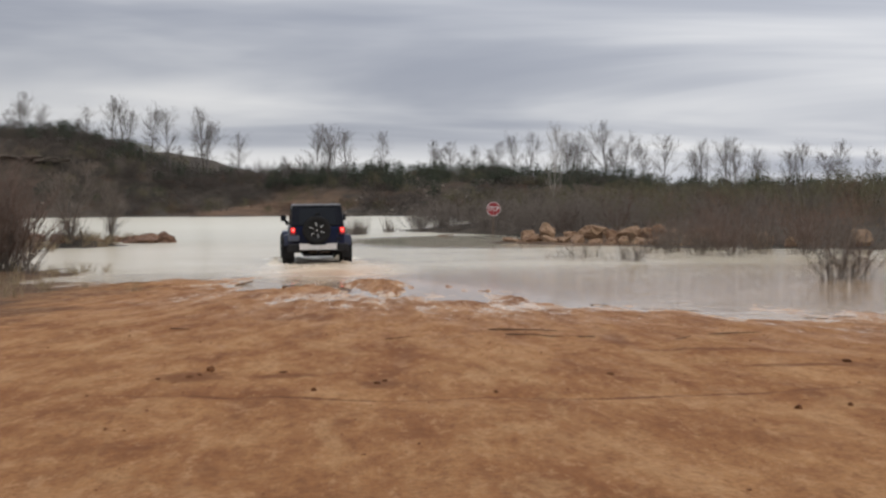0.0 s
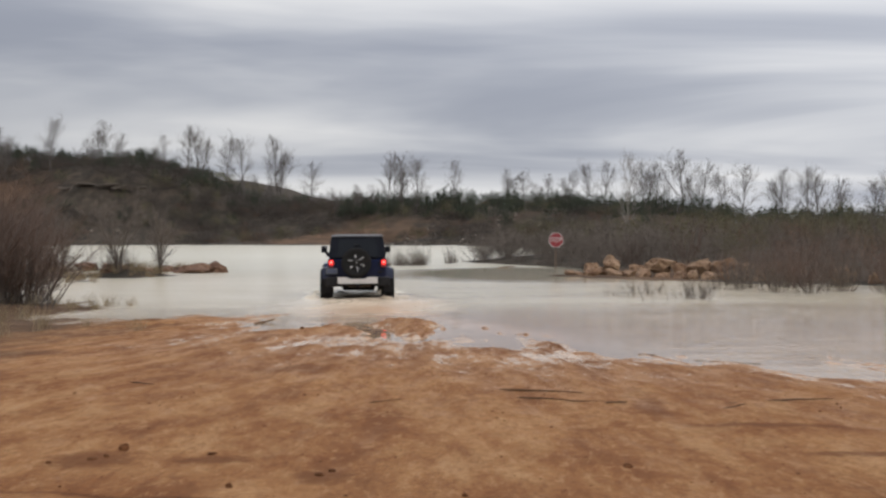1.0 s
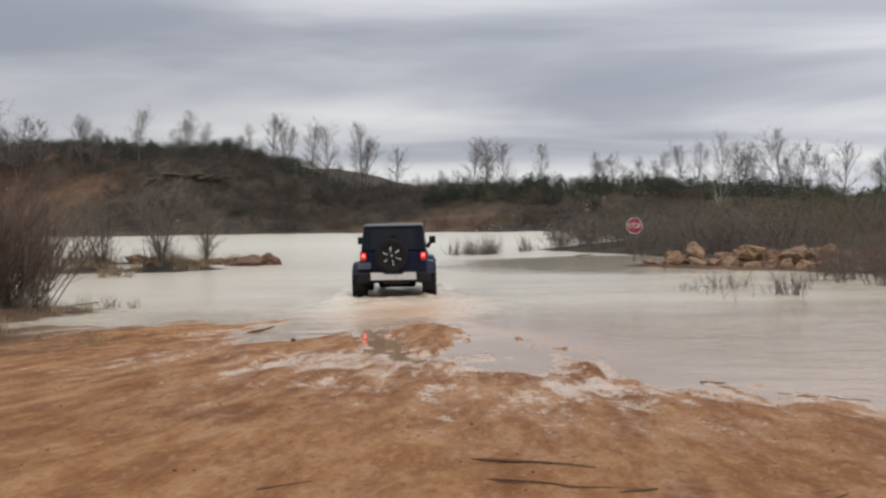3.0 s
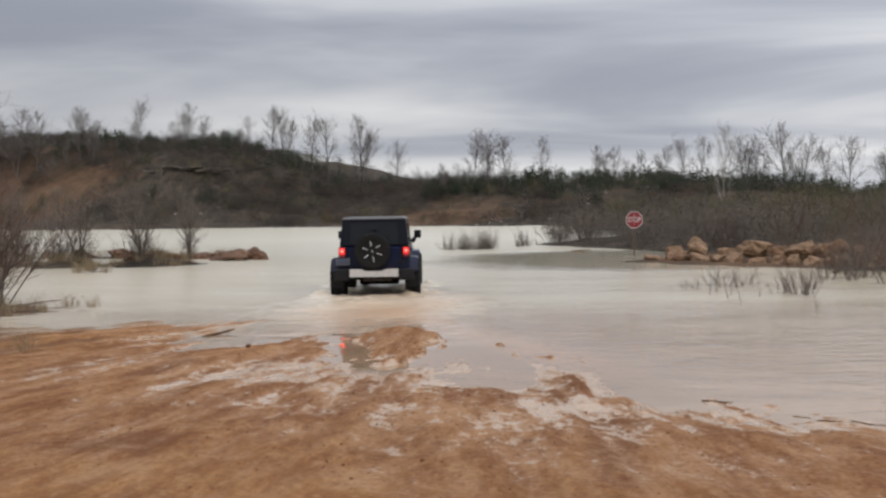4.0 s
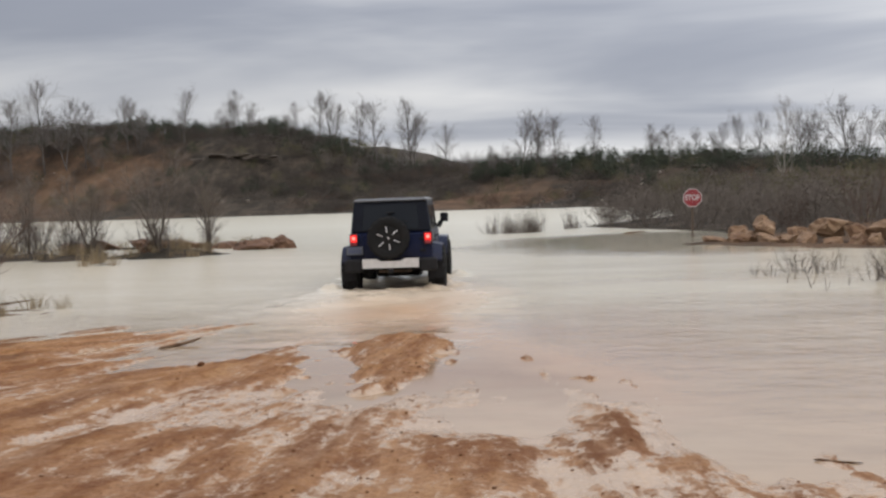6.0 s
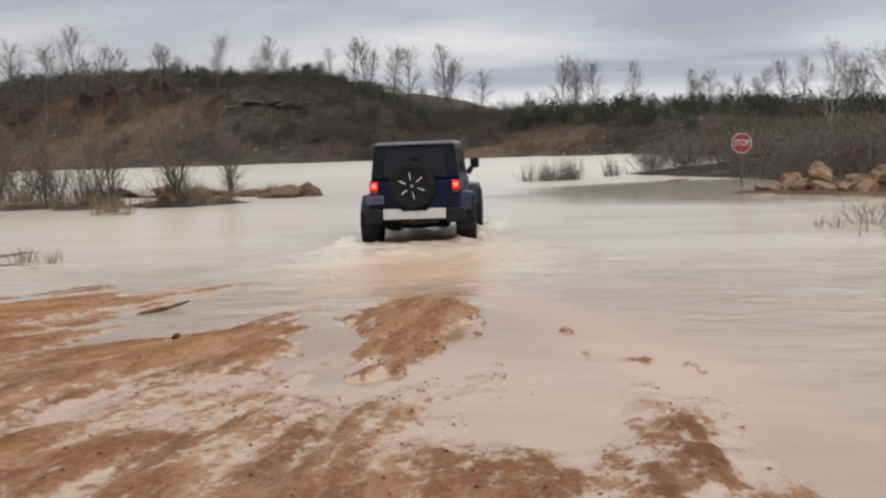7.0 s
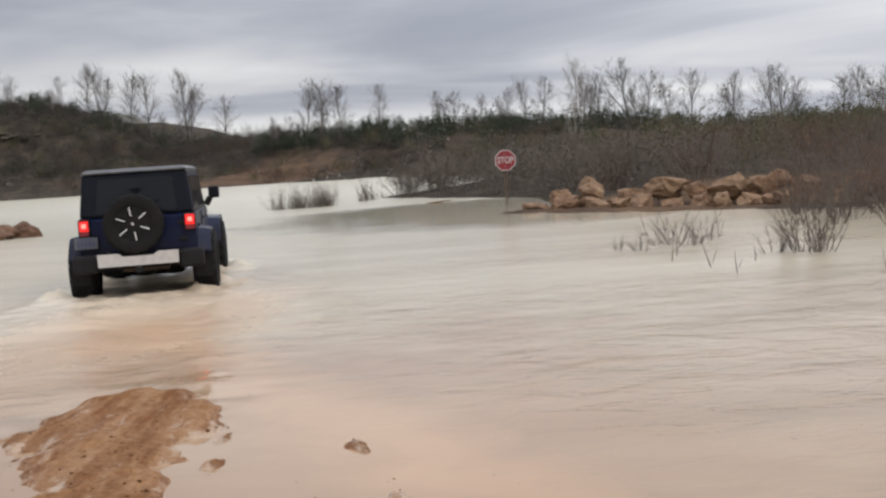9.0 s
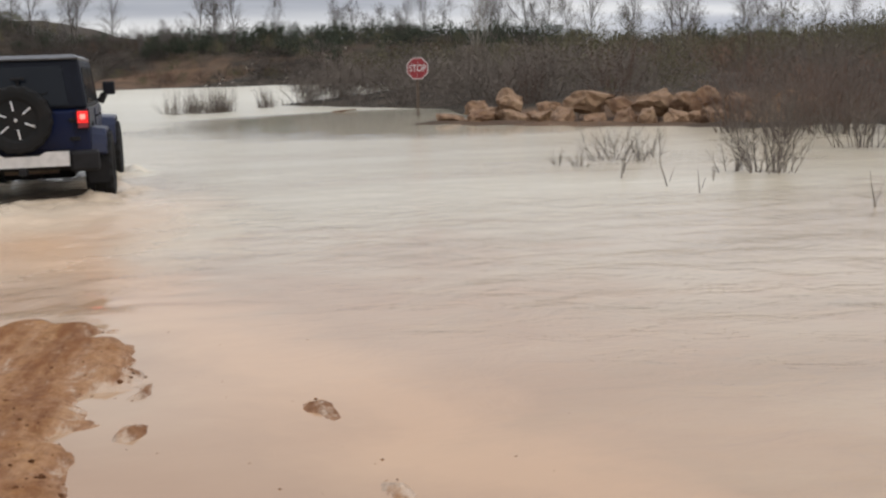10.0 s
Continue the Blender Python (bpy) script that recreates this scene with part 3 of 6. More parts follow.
def water_height(x, y):
    # wake of the car that has driven in
    cx, cy = x - CAR[0], y - CAR[1]
    c, s = math.cos(-CAR_TURN), math.sin(-CAR_TURN)
    a, b = cx * c - cy * s, cx * s + cy * c
    behind = -b + 1.0
    r = np.exp(-np.maximum(behind, 0) / 2.6) * smooth01((behind + 1.5) / 1.5)
    arm = 0.95 + 0.28 * np.maximum(behind, 0)
    v = (0.045 + 0.02 * fractal(x * 1.2, y * 1.2, 181, 3)) * np.exp(-((np.abs(a) - arm) / (0.16 + 0.04 * np.maximum(behind, 0))) ** 2) * r
    churn = 0.10 * (fractal(x * 1.9, y * 2.6, 101, 4) + 0.45 * fractal(x * 5.5, y * 6.5, 105, 2)) * np.exp(-(a / 1.5) ** 2) * np.exp(-np.maximum(behind, 0) / 4.0) * smooth01((behind - 1.3) / 0.8)
    for wx, wy in ((-0.85, 0.0), (0.85, 0.0), (-0.85, 2.95), (0.85, 2.95)):
        q = np.hypot(a - wx, (b - wy) * 0.8)
        churn = churn + 0.10 * np.exp(-((q - 0.46) / 0.17) ** 2) * (0.5 + 1.0 * fractal(x * 4.1, y * 4.1, 141, 3)) * np.where(np.abs(a) > 0.7, 1, 0.2)
    swell = 0.006 * fractal(x * 0.5, y * 0.9, 111, 3) * smooth01((y - 24) / 8)
    # the bow wave that the bumper pushes ahead, and broken water under the floor
    bow = (0.09 + 0.04 * fractal(x * 2.1, y * 2.1, 161, 3)) * np.exp(-((b - 4.05) / 0.38) ** 2) * np.exp(-(a / 1.35) ** 4)
    under = 0.035 * fractal(x * 3.2, y * 3.2, 171, 3) * np.exp(-(a / 1.1) ** 4) * smooth01((b + 1.5) / 1.0) * (1 - smooth01((b - 3.6) / 0.6))
    return v + churn + swell + bow + under


WX = spread(-6, 3, 0.08, -1500, 1500, 1.15)
WY = spread(26, 38, 0.08, 9, 330, 1.12)
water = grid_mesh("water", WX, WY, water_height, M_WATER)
tagged(water, "milky tan flood water of a quarry lake, wake behind the car", "water", kind="structure")


# ---- materials of plants, stone and things ----
def twig_build(dark, lite, soft=0.0):
    def build(nt, bsdf):
        if soft:
            # thickets shade as one mass rather than leaf by leaf
            gn = nt.nodes.new("ShaderNodeNewGeometry")
            own = nt.nodes.new("ShaderNodeVectorMath"); own.operation = "SCALE"
            own.inputs["Scale"].default_value = 1.0 - soft
            nt.links.new(gn.outputs["Normal"], own.inputs[0])
            lean_up = nt.nodes.new("ShaderNodeVectorMath"); lean_up.operation = "ADD"
            lean_up.inputs[1].default_value = (0.0, -0.45 * soft, 0.9 * soft)
            nt.links.new(own.outputs[0], lean_up.inputs[0])
            unit = nt.nodes.new("ShaderNodeVectorMath"); unit.operation = "NORMALIZE"
            nt.links.new(lean_up.outputs[0], unit.inputs[0])
            nt.links.new(unit.outputs[0], bsdf.inputs["Normal"])
        g = nt.nodes.new("ShaderNodeNewGeometry")
        i = nt.nodes.new("ShaderNodeObjectInfo")
        v = maths(nt, "FRACT", maths(nt, "ADD", g.outputs["Random Per Island"], i.outputs["Random"]))
        col = ramp_node(nt, v, [(0.0, dark), (1.0, lite)])
        patch = noise_node(nt, 0.22, 3, 0.6, position(nt))
        col = mixed(nt, mapped(nt, patch, 0.35, 0.7, 0.0, 0.5), col, dark)
        nt.links.new(col, bsdf.inputs["Base Color"])
        bsdf.inputs["Roughness"].default_value = 0.9
        bsdf.inputs["Specular IOR Level"].default_value = 0.2
    return build


def stone_build(base, light, stain):
    def build(nt, bsdf):
        p = object_coord(nt)
        i = nt.nodes.new("ShaderNodeObjectInfo")
        a = noise_node(nt, 2.2, 6, 0.65, p, 0.5)
        b = noise_node(nt, 14, 6, 0.7, p)
        col = ramp_node(nt, a, [(0.3, stain), (0.48, base), (0.72, light)])
        col = mixed(nt, mapped(nt, b, 0.45, 0.75, 0.0, 0.5), col, stain)
        col = mixed(nt, mapped(nt, i.outputs["Random"], 0.0, 1.0, 0.0, 0.25), col, light)
        nt.links.new(col, bsdf.inputs["Base Color"])
        bsdf.inputs["Roughness"].default_value = 0.88
        bump(nt, bsdf, maths(nt, "ADD", a, maths(nt, "MULTIPLY", b, 0.5)), 0.8, 0.06)
    return build


def paint_build(nt, bsdf):
    p = object_coord(nt)
    mud = noise_node(nt, 3.0, 6, 0.65, p)
    fine = noise_node(nt, 30.0, 5, 0.65, p)
    g = nt.nodes.new("ShaderNodeNewGeometry")
    sep = nt.nodes.new("ShaderNodeSeparateXYZ")
    nt.links.new(g.outputs["Position"], sep.inputs[0])
    low = mapped(nt, maths(nt, "ADD", sep.outputs["Z"], maths(nt, "MULTIPLY", mud, 0.5)), 1.15, 0.45, 0.0, 1.0)
    dirt = maths(nt, "MULTIPLY", low, mapped(nt, fine, 0.35, 0.65, 0.25, 0.95))
    col = mixed(nt, dirt, (0.004, 0.009, 0.036), (0.035, 0.026, 0.022))
    nt.links.new(col, bsdf.inputs["Base Color"])
    nt.links.new(mapped(nt, dirt, 0, 1, 0.28, 0.85), bsdf.inputs["Roughness"])
    bsdf.inputs["Specular IOR Level"].default_value = 0.22
    bsdf.inputs["Metallic"].default_value = 0.0


def tyre_build(nt, bsdf):
    p = object_coord(nt)
    mud = noise_node(nt, 5.0, 6, 0.65, p)
    col = mixed(nt, mapped(nt, mud, 0.45, 0.65, 0.0, 0.5), (0.009, 0.009, 0.009), (0.019, 0.015, 0.013))
    nt.links.new(col, bsdf.inputs["Base Color"])
    bsdf.inputs["Roughness"].default_value = 0.75
    bsdf.inputs["Specular IOR Level"].default_value = 0.2
    bump(nt, bsdf, mud, 0.5, 0.02)


def lamp_build(nt, bsdf):
    bsdf.inputs["Base Color"].default_value = (0.6, 0.02, 0.02, 1)
    bsdf.inputs["Roughness"].default_value = 0.15
    p = object_coord(nt)
    n = noise_node(nt, 18, 2, 0.5, p)
    bsdf.inputs["Emission Color"].default_value = (1.0, 0.03, 0.03, 1)
    nt.links.new(mapped(nt, n, 0.35, 0.65, 0.35, 0.8), bsdf.inputs["Emission Strength"])


def glass_build(nt, bsdf):
    bsdf.inputs["Base Color"].default_value = (0.006, 0.008, 0.012, 1)
    bsdf.inputs["Specular IOR Level"].default_value = 0.25
    bsdf.inputs["Roughness"].default_value = 0.08
    p = object_coord(nt)
    n = noise_node(nt, 4, 5, 0.6, p)
    nt.links.new(mapped(nt, n, 0.35, 0.7, 0.06, 0.3), bsdf.inputs["Roughness"])


M_TWIG = mat("brown_bare_twigs", twig_build((0.105, 0.086, 0.072), (0.17, 0.141, 0.118)))
M_RUST = mat("reddish_bare_twigs", twig_build((0.098, 0.066, 0.053), (0.175, 0.118, 0.09)))
M_BARK = mat("grey_bark", twig_build((0.10, 0.087, 0.077), (0.17, 0.149, 0.133)))
M_PALEBARK = mat("pale_grey_bark", twig_build((0.20, 0.18, 0.16), (0.34, 0.31, 0.28)))
M_SPITBRUSH = mat("grey_brown_brush", twig_build((0.125, 0.101, 0.082), (0.158, 0.129, 0.106), 0.7))
M_RUSTY_LEAVES = mat("rusty_withered_leaves", twig_build((0.14, 0.082, 0.054), (0.225, 0.135, 0.088), 0.55))
M_RUSTY_BRUSH = mat("rusty_brush", twig_build((0.085, 0.05, 0.034), (0.125, 0.078, 0.052), 0.6))
M_HAZE = mat("light_brown_twigs", twig_build((0.14, 0.115, 0.096), (0.21, 0.175, 0.148)))
M_CROWN = mat("grey_twig_crown", twig_build((0.12, 0.105, 0.096), (0.21, 0.185, 0.168)))
M_EVER = mat("dark_green_cedar", twig_build((0.034, 0.041, 0.026), (0.056, 0.064, 0.042), 0.55))
M_MATTED = mat("matted_brown_brush", twig_build((0.058, 0.047, 0.039), (0.088, 0.072, 0.060), 0.6))
M_OLIVE = mat("olive_brown_leaves", twig_build((0.085, 0.078, 0.043), (0.145, 0.126, 0.07), 0.55))
M_STRAW = mat("dry_straw_grass", twig_build((0.17, 0.125, 0.075), (0.36, 0.28, 0.17)))
M_STONE = mat("ochre_sandstone", stone_build((0.205, 0.112, 0.060), (0.38, 0.262, 0.158), (0.075, 0.038, 0.021)))
M_REDSTONE = mat("red_brown_sandstone", stone_build((0.125, 0.065, 0.038), (0.20, 0.11, 0.065), (0.06, 0.03, 0.018)))
M_LEDGE = mat("weathered_ledge_rock", stone_build((0.095, 0.074, 0.056), (0.155, 0.122, 0.092), (0.05, 0.038, 0.028)))
M_PALE = mat("pale_limestone", stone_build((0.28, 0.24, 0.19), (0.45, 0.40, 0.33), (0.14, 0.10, 0.07)))
M_PAINT = mat("muddy_blue_paint", paint_build)
M_TOP = mat("black_hardtop", plain_build((0.0075, 0.009, 0.0145), 0.45, 0, 0.3, 6, 0.002, 0.14))
M_PLASTIC = mat("black_plastic", plain_build((0.013, 0.012, 0.0125), 0.65, 0, 0.3, 10, 0.003, 0.2))
# grey base colour stands in for sky highlight on the black roof
M_ROOF_SHEEN = mat("grey_roof_sky_sheen", plain_build((0.10, 0.10, 0.105), 0.38, 0, 0.25, 8))
M_STEEL = mat("brushed_steel", plain_build((0.62, 0.60, 0.58), 0.38, 0.55, 0.15, 9))
M_CHROME = mat("machined_spoke", plain_build((0.85, 0.85, 0.85), 0.3, 0.5, 0.08, 9))
M_TYRE = mat("muddy_tyre", tyre_build)
M_LAMP = mat("lit_red_lens", lamp_build)
def bulb_build(nt, bsdf):
    bsdf.inputs["Base Color"].default_value = (0.7, 0.1, 0.08, 1)
    bsdf.inputs["Emission Color"].default_value = (1.0, 0.10, 0.08, 1)
    bsdf.inputs["Emission Strength"].default_value = 4.0


M_BULB = mat("glowing_bulb", bulb_build)
M_GLASS = mat("dark_tinted_glass", glass_build)
M_WHITE = mat("white_sheeting", plain_build((0.46, 0.42, 0.41), 0.5, 0, 0.15, 5))
M_RED = mat("red_sheeting", plain_build((0.22, 0.020, 0.026), 0.5, 0, 0.25, 5))
M_NUMBER = mat("dull_number_plate", plain_build((0.09, 0.096, 0.115), 0.5, 0, 0.15, 9))
M_POST = mat("brown_steel_post", plain_build((0.10, 0.07, 0.05), 0.7, 0.2, 0.4, 12))
M_CLOD = mat("dark_mud_clod", plain_build((0.12, 0.05, 0.021), 0.95, 0, 0.45, 12, 0.02, 0.1))
M_STICK = mat("dead_wood", plain_build((0.11, 0.062, 0.034), 0.9, 0, 0.45, 14, 0.01, 0.15))
M_INK = mat("dark_plate_ink", plain_build((0.05, 0.06, 0.12), 0.6, 0, 0.1, 10))


# ---- plant builders ----
def arrays_mesh(name, verts, quads, material, smooth=False):
    verts, quads = np.asarray(verts, np.float32), np.asarray(quads, np.int32)
    me = bpy.data.meshes.new(name)
    me.vertices.add(len(verts))
    me.vertices.foreach_set("co", verts.ravel())
    me.loops.add(quads.size)
    me.loops.foreach_set("vertex_index", quads.ravel())
    me.polygons.add(len(quads))
    w = quads.shape[1]
    me.polygons.foreach_set("loop_start", np.arange(0, quads.size, w))
    me.polygons.foreach_set("loop_total", np.full(len(quads), w))
    me.polygons.foreach_set("use_smooth", np.full(len(quads), smooth))
    me.materials.append(material)
    me.update()
    return me


def tubes(segs, sides=3):
    """Open tapered prisms along segments (x0, y0, z0, x1, y1, z1, r0, r1)."""
    s = np.asarray(segs, float)
    a, b = s[:, :3], s[:, 3:6]
    d = b - a
    d /= np.linalg.norm(d, axis=1, keepdims=True) + 1e-9
    ref = np.where(np.abs(d[:, 2:3]) > 0.9, [[1.0, 0, 0]], [[0, 0, 1.0]])
    u = np.cross(d, ref)
    u /= np.linalg.norm(u, axis=1, keepdims=True) + 1e-9
    v = np.cross(d, u)
    rings = []
    for end, r in ((a, s[:, 6]), (b, s[:, 7])):
        for k in range(sides):
            t = 2 * math.pi * k / sides
            rings.append(end + (u * math.cos(t) + v * math.sin(t)) * r[:, None])
    verts = np.stack(rings, 1).reshape(-1, 3)
    base = np.arange(len(s))[:, None, None] * (2 * sides)
    k = np.arange(sides)
    q = np.stack([k, (k + 1) % sides, (k + 1) % sides + sides, k + sides], -1)[None]
    return verts, (base + q).reshape(-1, 4)


def limb(rng, p, d, length, radius, steps, out, wander=0.16, lift=0.06):
    pts = []
    for k in range(steps):
        q = p + d * length / steps
        out.append((*p, *q, radius * (1 - 0.8 * k / steps), radius * (1 - 0.8 * (k + 1) / steps)))
        pts.append((p, q, d))
        d = d + rng.normal(0, wander, 3) + np.array([0, 0, lift])
        d /= np.linalg.norm(d)
        p = q
    return pts


def off(rng, d, amount):
    side = rng.normal(0, 1, 3)
    side -= d * side.dot(d)
    side /= np.linalg.norm(side) + 1e-9
    e = d + side * amount
    return e / np.linalg.norm(e)


def bare_tree(seed, height, stems=1, clear=0.25, fine=1.0):
    """A forked trunk, ascending limbs longest below mid height and a fine oval crown of twigs."""
    rng = np.random.default_rng(seed)
    wood, twigs = [], []
    for k in range(stems):
        lean = 0.05 + 0.11 * (stems > 1)
        d = np.array([rng.normal(0, lean), rng.normal(0, lean), 1.0])
        h = height * (1.0 if k == 0 else rng.uniform(0.78, 0.95))
        trunk = limb(rng, np.array([0.014 * height * k, 0.006 * height * k, -0.3]), d / np.linalg.norm(d), h, 0.0125 * height, 9, wood, 0.045, 0.05)
        az = rng.uniform(0, 6.28)
        for i, (p, q, t) in enumerate(trunk):
            f = (i + 0.5) / 9
            if f < clear:
                continue
            for _ in range(3 if f < 0.8 else 2):
                az += 2.4
                o = p + (q - p) * rng.uniform(0, 1)
                spread_ = 0.95 - 0.55 * f
                side = np.array([math.cos(az), math.sin(az), 0.0])
                e = t + side * spread_ * rng.uniform(0.7, 1.2)
                e /= np.linalg.norm(e)
                ln = h * 0.36 * max(0.22, math.sin(math.pi * min(1.0, (f - 0.06) / 0.98)) ** 0.8) * rng.uniform(0.65, 1.15)
                arm = limb(rng, o, e, ln, 0.0052 * height * (1.15 - f), 4, wood, 0.11, 0.11)
                for j, (p2, q2, t2) in enumerate(arm[1:]):
                    for _ in range(2):
                        sub = limb(rng, p2 + (q2 - p2) * rng.uniform(0, 1), off(rng, t2, rng.uniform(0.4, 1.0)), ln * rng.uniform(0.32, 0.6), 0.014 * fine, 2, twigs, 0.2, 0.12)
                        for p3, q3, t3 in sub:
                            for _ in range(3):
                                limb(rng, p3 + (q3 - p3) * rng.uniform(0.1, 1), off(rng, t3, 0.75), ln * rng.uniform(0.2, 0.42), 0.009 * fine, 1, twigs)
    return wood, twigs


def bush_segments(seed, height, width, stems, radius, branch=4):
    rng = np.random.default_rng(seed)
    segs = []
    for _ in range(stems):
        a, r = rng.uniform(0, 2 * math.pi), rng.uniform(0, 0.35)
        p = np.array([math.cos(a) * r * width, math.sin(a) * r * width, -0.1])
        out = rng.uniform(0.05, 0.75)
        d = np.array([math.cos(a) * out, math.sin(a) * out, 1.0]) + rng.normal(0, 0.12, 3)
        d /= np.linalg.norm(d)
        n, ln = 4, height * rng.uniform(0.55, 1.1) / 4
        for k in range(n):
            q = p + d * ln
            r0, r1 = radius * (1 - 0.8 * k / n), radius * (1 - 0.8 * (k + 1) / n)
            segs.append((*p, *q, r0, r1))
            if k:
                for _ in range(branch):
                    s = rng.normal(0, 0.55, 3)
                    e = d + s
                    e[2] = abs(e[2])
                    e /= np.linalg.norm(e)
                    o = p + (q - p) * rng.uniform(0, 1)
                    m = o + e * ln * rng.uniform(0.4, 0.9)
                    segs.append((*o, *m, r1 * 0.75, r1 * 0.5))
                    f = e + rng.normal(0, 0.4, 3)
                    f /= np.linalg.norm(f)
                    segs.append((*m, *(m + f * ln * rng.uniform(0.3, 0.6)), r1 * 0.5, r1 * 0.22))
            p = q
            d = d + rng.normal(0, 0.12, 3)
            d /= np.linalg.norm(d)
    return segs


def leaf_clump(seed, height, width, count, size):
    """Sprays of small folded leaves round a few lobes: an uneven crown with gaps."""
    rng = np.random.default_rng(seed)
    lobes = [(rng.normal(0, width * 0.28), rng.normal(0, width * 0.28), rng.uniform(0.2, 0.8) * height, rng.uniform(0.22, 0.42) * width) for _ in range(9)]
    lobes.append((0, 0, height * 0.8, width * 0.2))
    verts, quads = [], []
    for _ in range(count):
        lx, ly, lz, lr = lobes[rng.integers(len(lobes))]
        d = rng.normal(0, 1, 3)
        d /= np.linalg.norm(d)
        c = np.array([lx, ly, lz]) + d * lr * rng.uniform(0.5, 1.05)
        c[2] = max(c[2], 0.02)
        n = rng.normal(0, 0.7, 3) + d * 0.9 + np.array([0, 0, 0.5]); n /= np.linalg.norm(n)
        u = np.cross(n, rng.normal(0, 1, 3)); u /= np.linalg.norm(u) + 1e-9
        v = np.cross(n, u)
        w = np.cross(u, v) * size * 0.35
        a = size * rng.uniform(0.6, 1.5)
        b = len(verts)
        verts += [c - u * a, c - v * a * 0.5 + w, c + u * a, c + v * a * 0.5 + w]
        quads.append((b, b + 1, b + 2, b + 3))
    return np.array(verts), np.array(quads)


def scatter(name, kinds, places, material, label, category):
    """Joins copies of a few mesh kinds (verts, quads) at (x, y, z, turn, scale, stretch) into one object of stuff."""
    vs, qs, base = [], [], 0
    for k, (x, y, z, turn, scale, stretch) in enumerate(places):
        v, q = kinds[k % len(kinds)]
        c, s = math.cos(turn), math.sin(turn)
        w = np.empty_like(v)
        w[:, 0] = (v[:, 0] * c - v[:, 1] * s) * scale + x
        w[:, 1] = (v[:, 0] * s + v[:, 1] * c) * scale + y
        w[:, 2] = v[:, 2] * scale * stretch + z
        vs.append(w)
        qs.append(q + base)
        base += len(v)
    ob = new(name, arrays_mesh(name, np.concatenate(vs), np.concatenate(qs), material))
    return tagged(ob, label, category, kind="stuff")


def rooted(points, rng, low, high, stretch=(0.9, 1.2), sink=0.05):
    xs, ys = np.array([p[0] for p in points], float), np.array([p[1] for p in points], float)
    zs = ground_height(xs, ys)
    return [(x, y, z - sink, rng.uniform(0, 6.28), rng.uniform(low, high), rng.uniform(*stretch)) for x, y, z in zip(xs, ys, zs)]


# ---- far bank: scrub, cedars, stones, skyline trees ----
def far_places(rng, count, x0, x1, d0, d1, keep=None):
    got = []
    while len(got) < count:
        x, y = rng.uniform(x0, x1, 4000), rng.uniform(105, 330, 4000)
        d = inside_distance(x, y, FAR_BANK)
        ok = (d > d0) & (d < d1)
        if keep is not None:
            ok &= keep(x, y, d, rng.uniform(0, 1, 4000))
        got += list(zip(x[ok], y[ok]))
    return got[:count]


rng = np.random.default_rng(11)
brush_kinds = [tubes(bush_segments(200 + k, 2.6, 3.0, 13, 0.03, 3)) for k in range(5)]
spray_kinds = [leaf_clump(230 + k, 2.4, 3.4, 250, 0.125) for k in range(5)]
cedar_kinds = [leaf_clump(300 + k, 3.0, 3.2, 340, 0.14) for k in range(5)]


def off_clay(x, y, d, r):
    """Brush keeps off the bare cut in the clay and thins out towards the shore."""
    return (np.hypot(x + 22, y - 178) > 11 + 8 * r) & (np.hypot((x + 108) * 0.6, y - 210) > 9 + 9 * r) & (r < 0.3 + 0.7 * smooth01(d / 18)) & (d < np.where(x < -25, 60, 48))


scatter("far_scrub", brush_kinds, rooted(far_places(rng, 110, -140, 85, 1.0, 58), rng, 0.5, 1.1), M_TWIG, "bare brown scrub covering the far quarry bank", "scrub")
scatter("far_brush", spray_kinds, rooted(far_places(rng, 800, -150, 80, 1.0, 60, off_clay), rng, 0.5, 1.3, (0.5, 0.9)), M_MATTED, "matted brown brush on the far quarry bank", "scrub")
scatter("hillside_brush", spray_kinds, rooted(far_places(rng, 330, -150, -22, 4, 50, off_clay), rng, 0.6, 1.3, (0.6, 1.0)), M_MATTED, "matted grey brown brush on the quarry slope", "scrub")
scatter("hilltop_brush", spray_kinds, rooted(far_places(rng, 150, -90, -20, 56, 120), rng, 0.6, 1.4, (0.4, 0.8)), M_OLIVE, "low withered brush over the hilltop", "scrub")
scatter("crest_scrub", brush_kinds, rooted(far_places(rng, 70, -150, -28, 42, 66), rng, 1.0, 1.7), M_CROWN, "tall bare grey scrub between the trees on the crest", "scrub")
scatter("far_rusty_brush", spray_kinds, rooted(far_places(rng, 110, -140, 60, 3.0, 44, lambda x, y, d, r: fractal(x * 0.03, y * 0.03, 301, 2) > 0.1), rng, 0.4, 0.9, (0.6, 1.0)), M_RUSTY_BRUSH, "rusty brown brush on the clay bank", "scrub")
scatter("cedar_thicket", cedar_kinds, rooted(far_places(rng, 360, -150, 85, 14, 58, lambda x, y, d, r: (r < 0.25 + 0.85 * smooth01((d - 22) / 12)) & (fractal(x * 0.03, y * 0.05, 331, 2) > -0.6)), rng, 0.5, 1.1), M_EVER,
        "dark green cedar thicket along the crest of the bank", "thicket")
scatter("crest_cedars", cedar_kinds, rooted(far_places(rng, 240, -26, 95, 25, 52), rng, 0.65, 1.15, (0.8, 1.1)), M_EVER, "dense dark green cedars in a band below the skyline", "thicket")
scatter("olive_thicket", spray_kinds, rooted(far_places(rng, 330, -150, 90, 4, 52), rng, 0.4, 0.85), M_OLIVE, "olive brown bushes with withered leaves on the bank", "thicket")


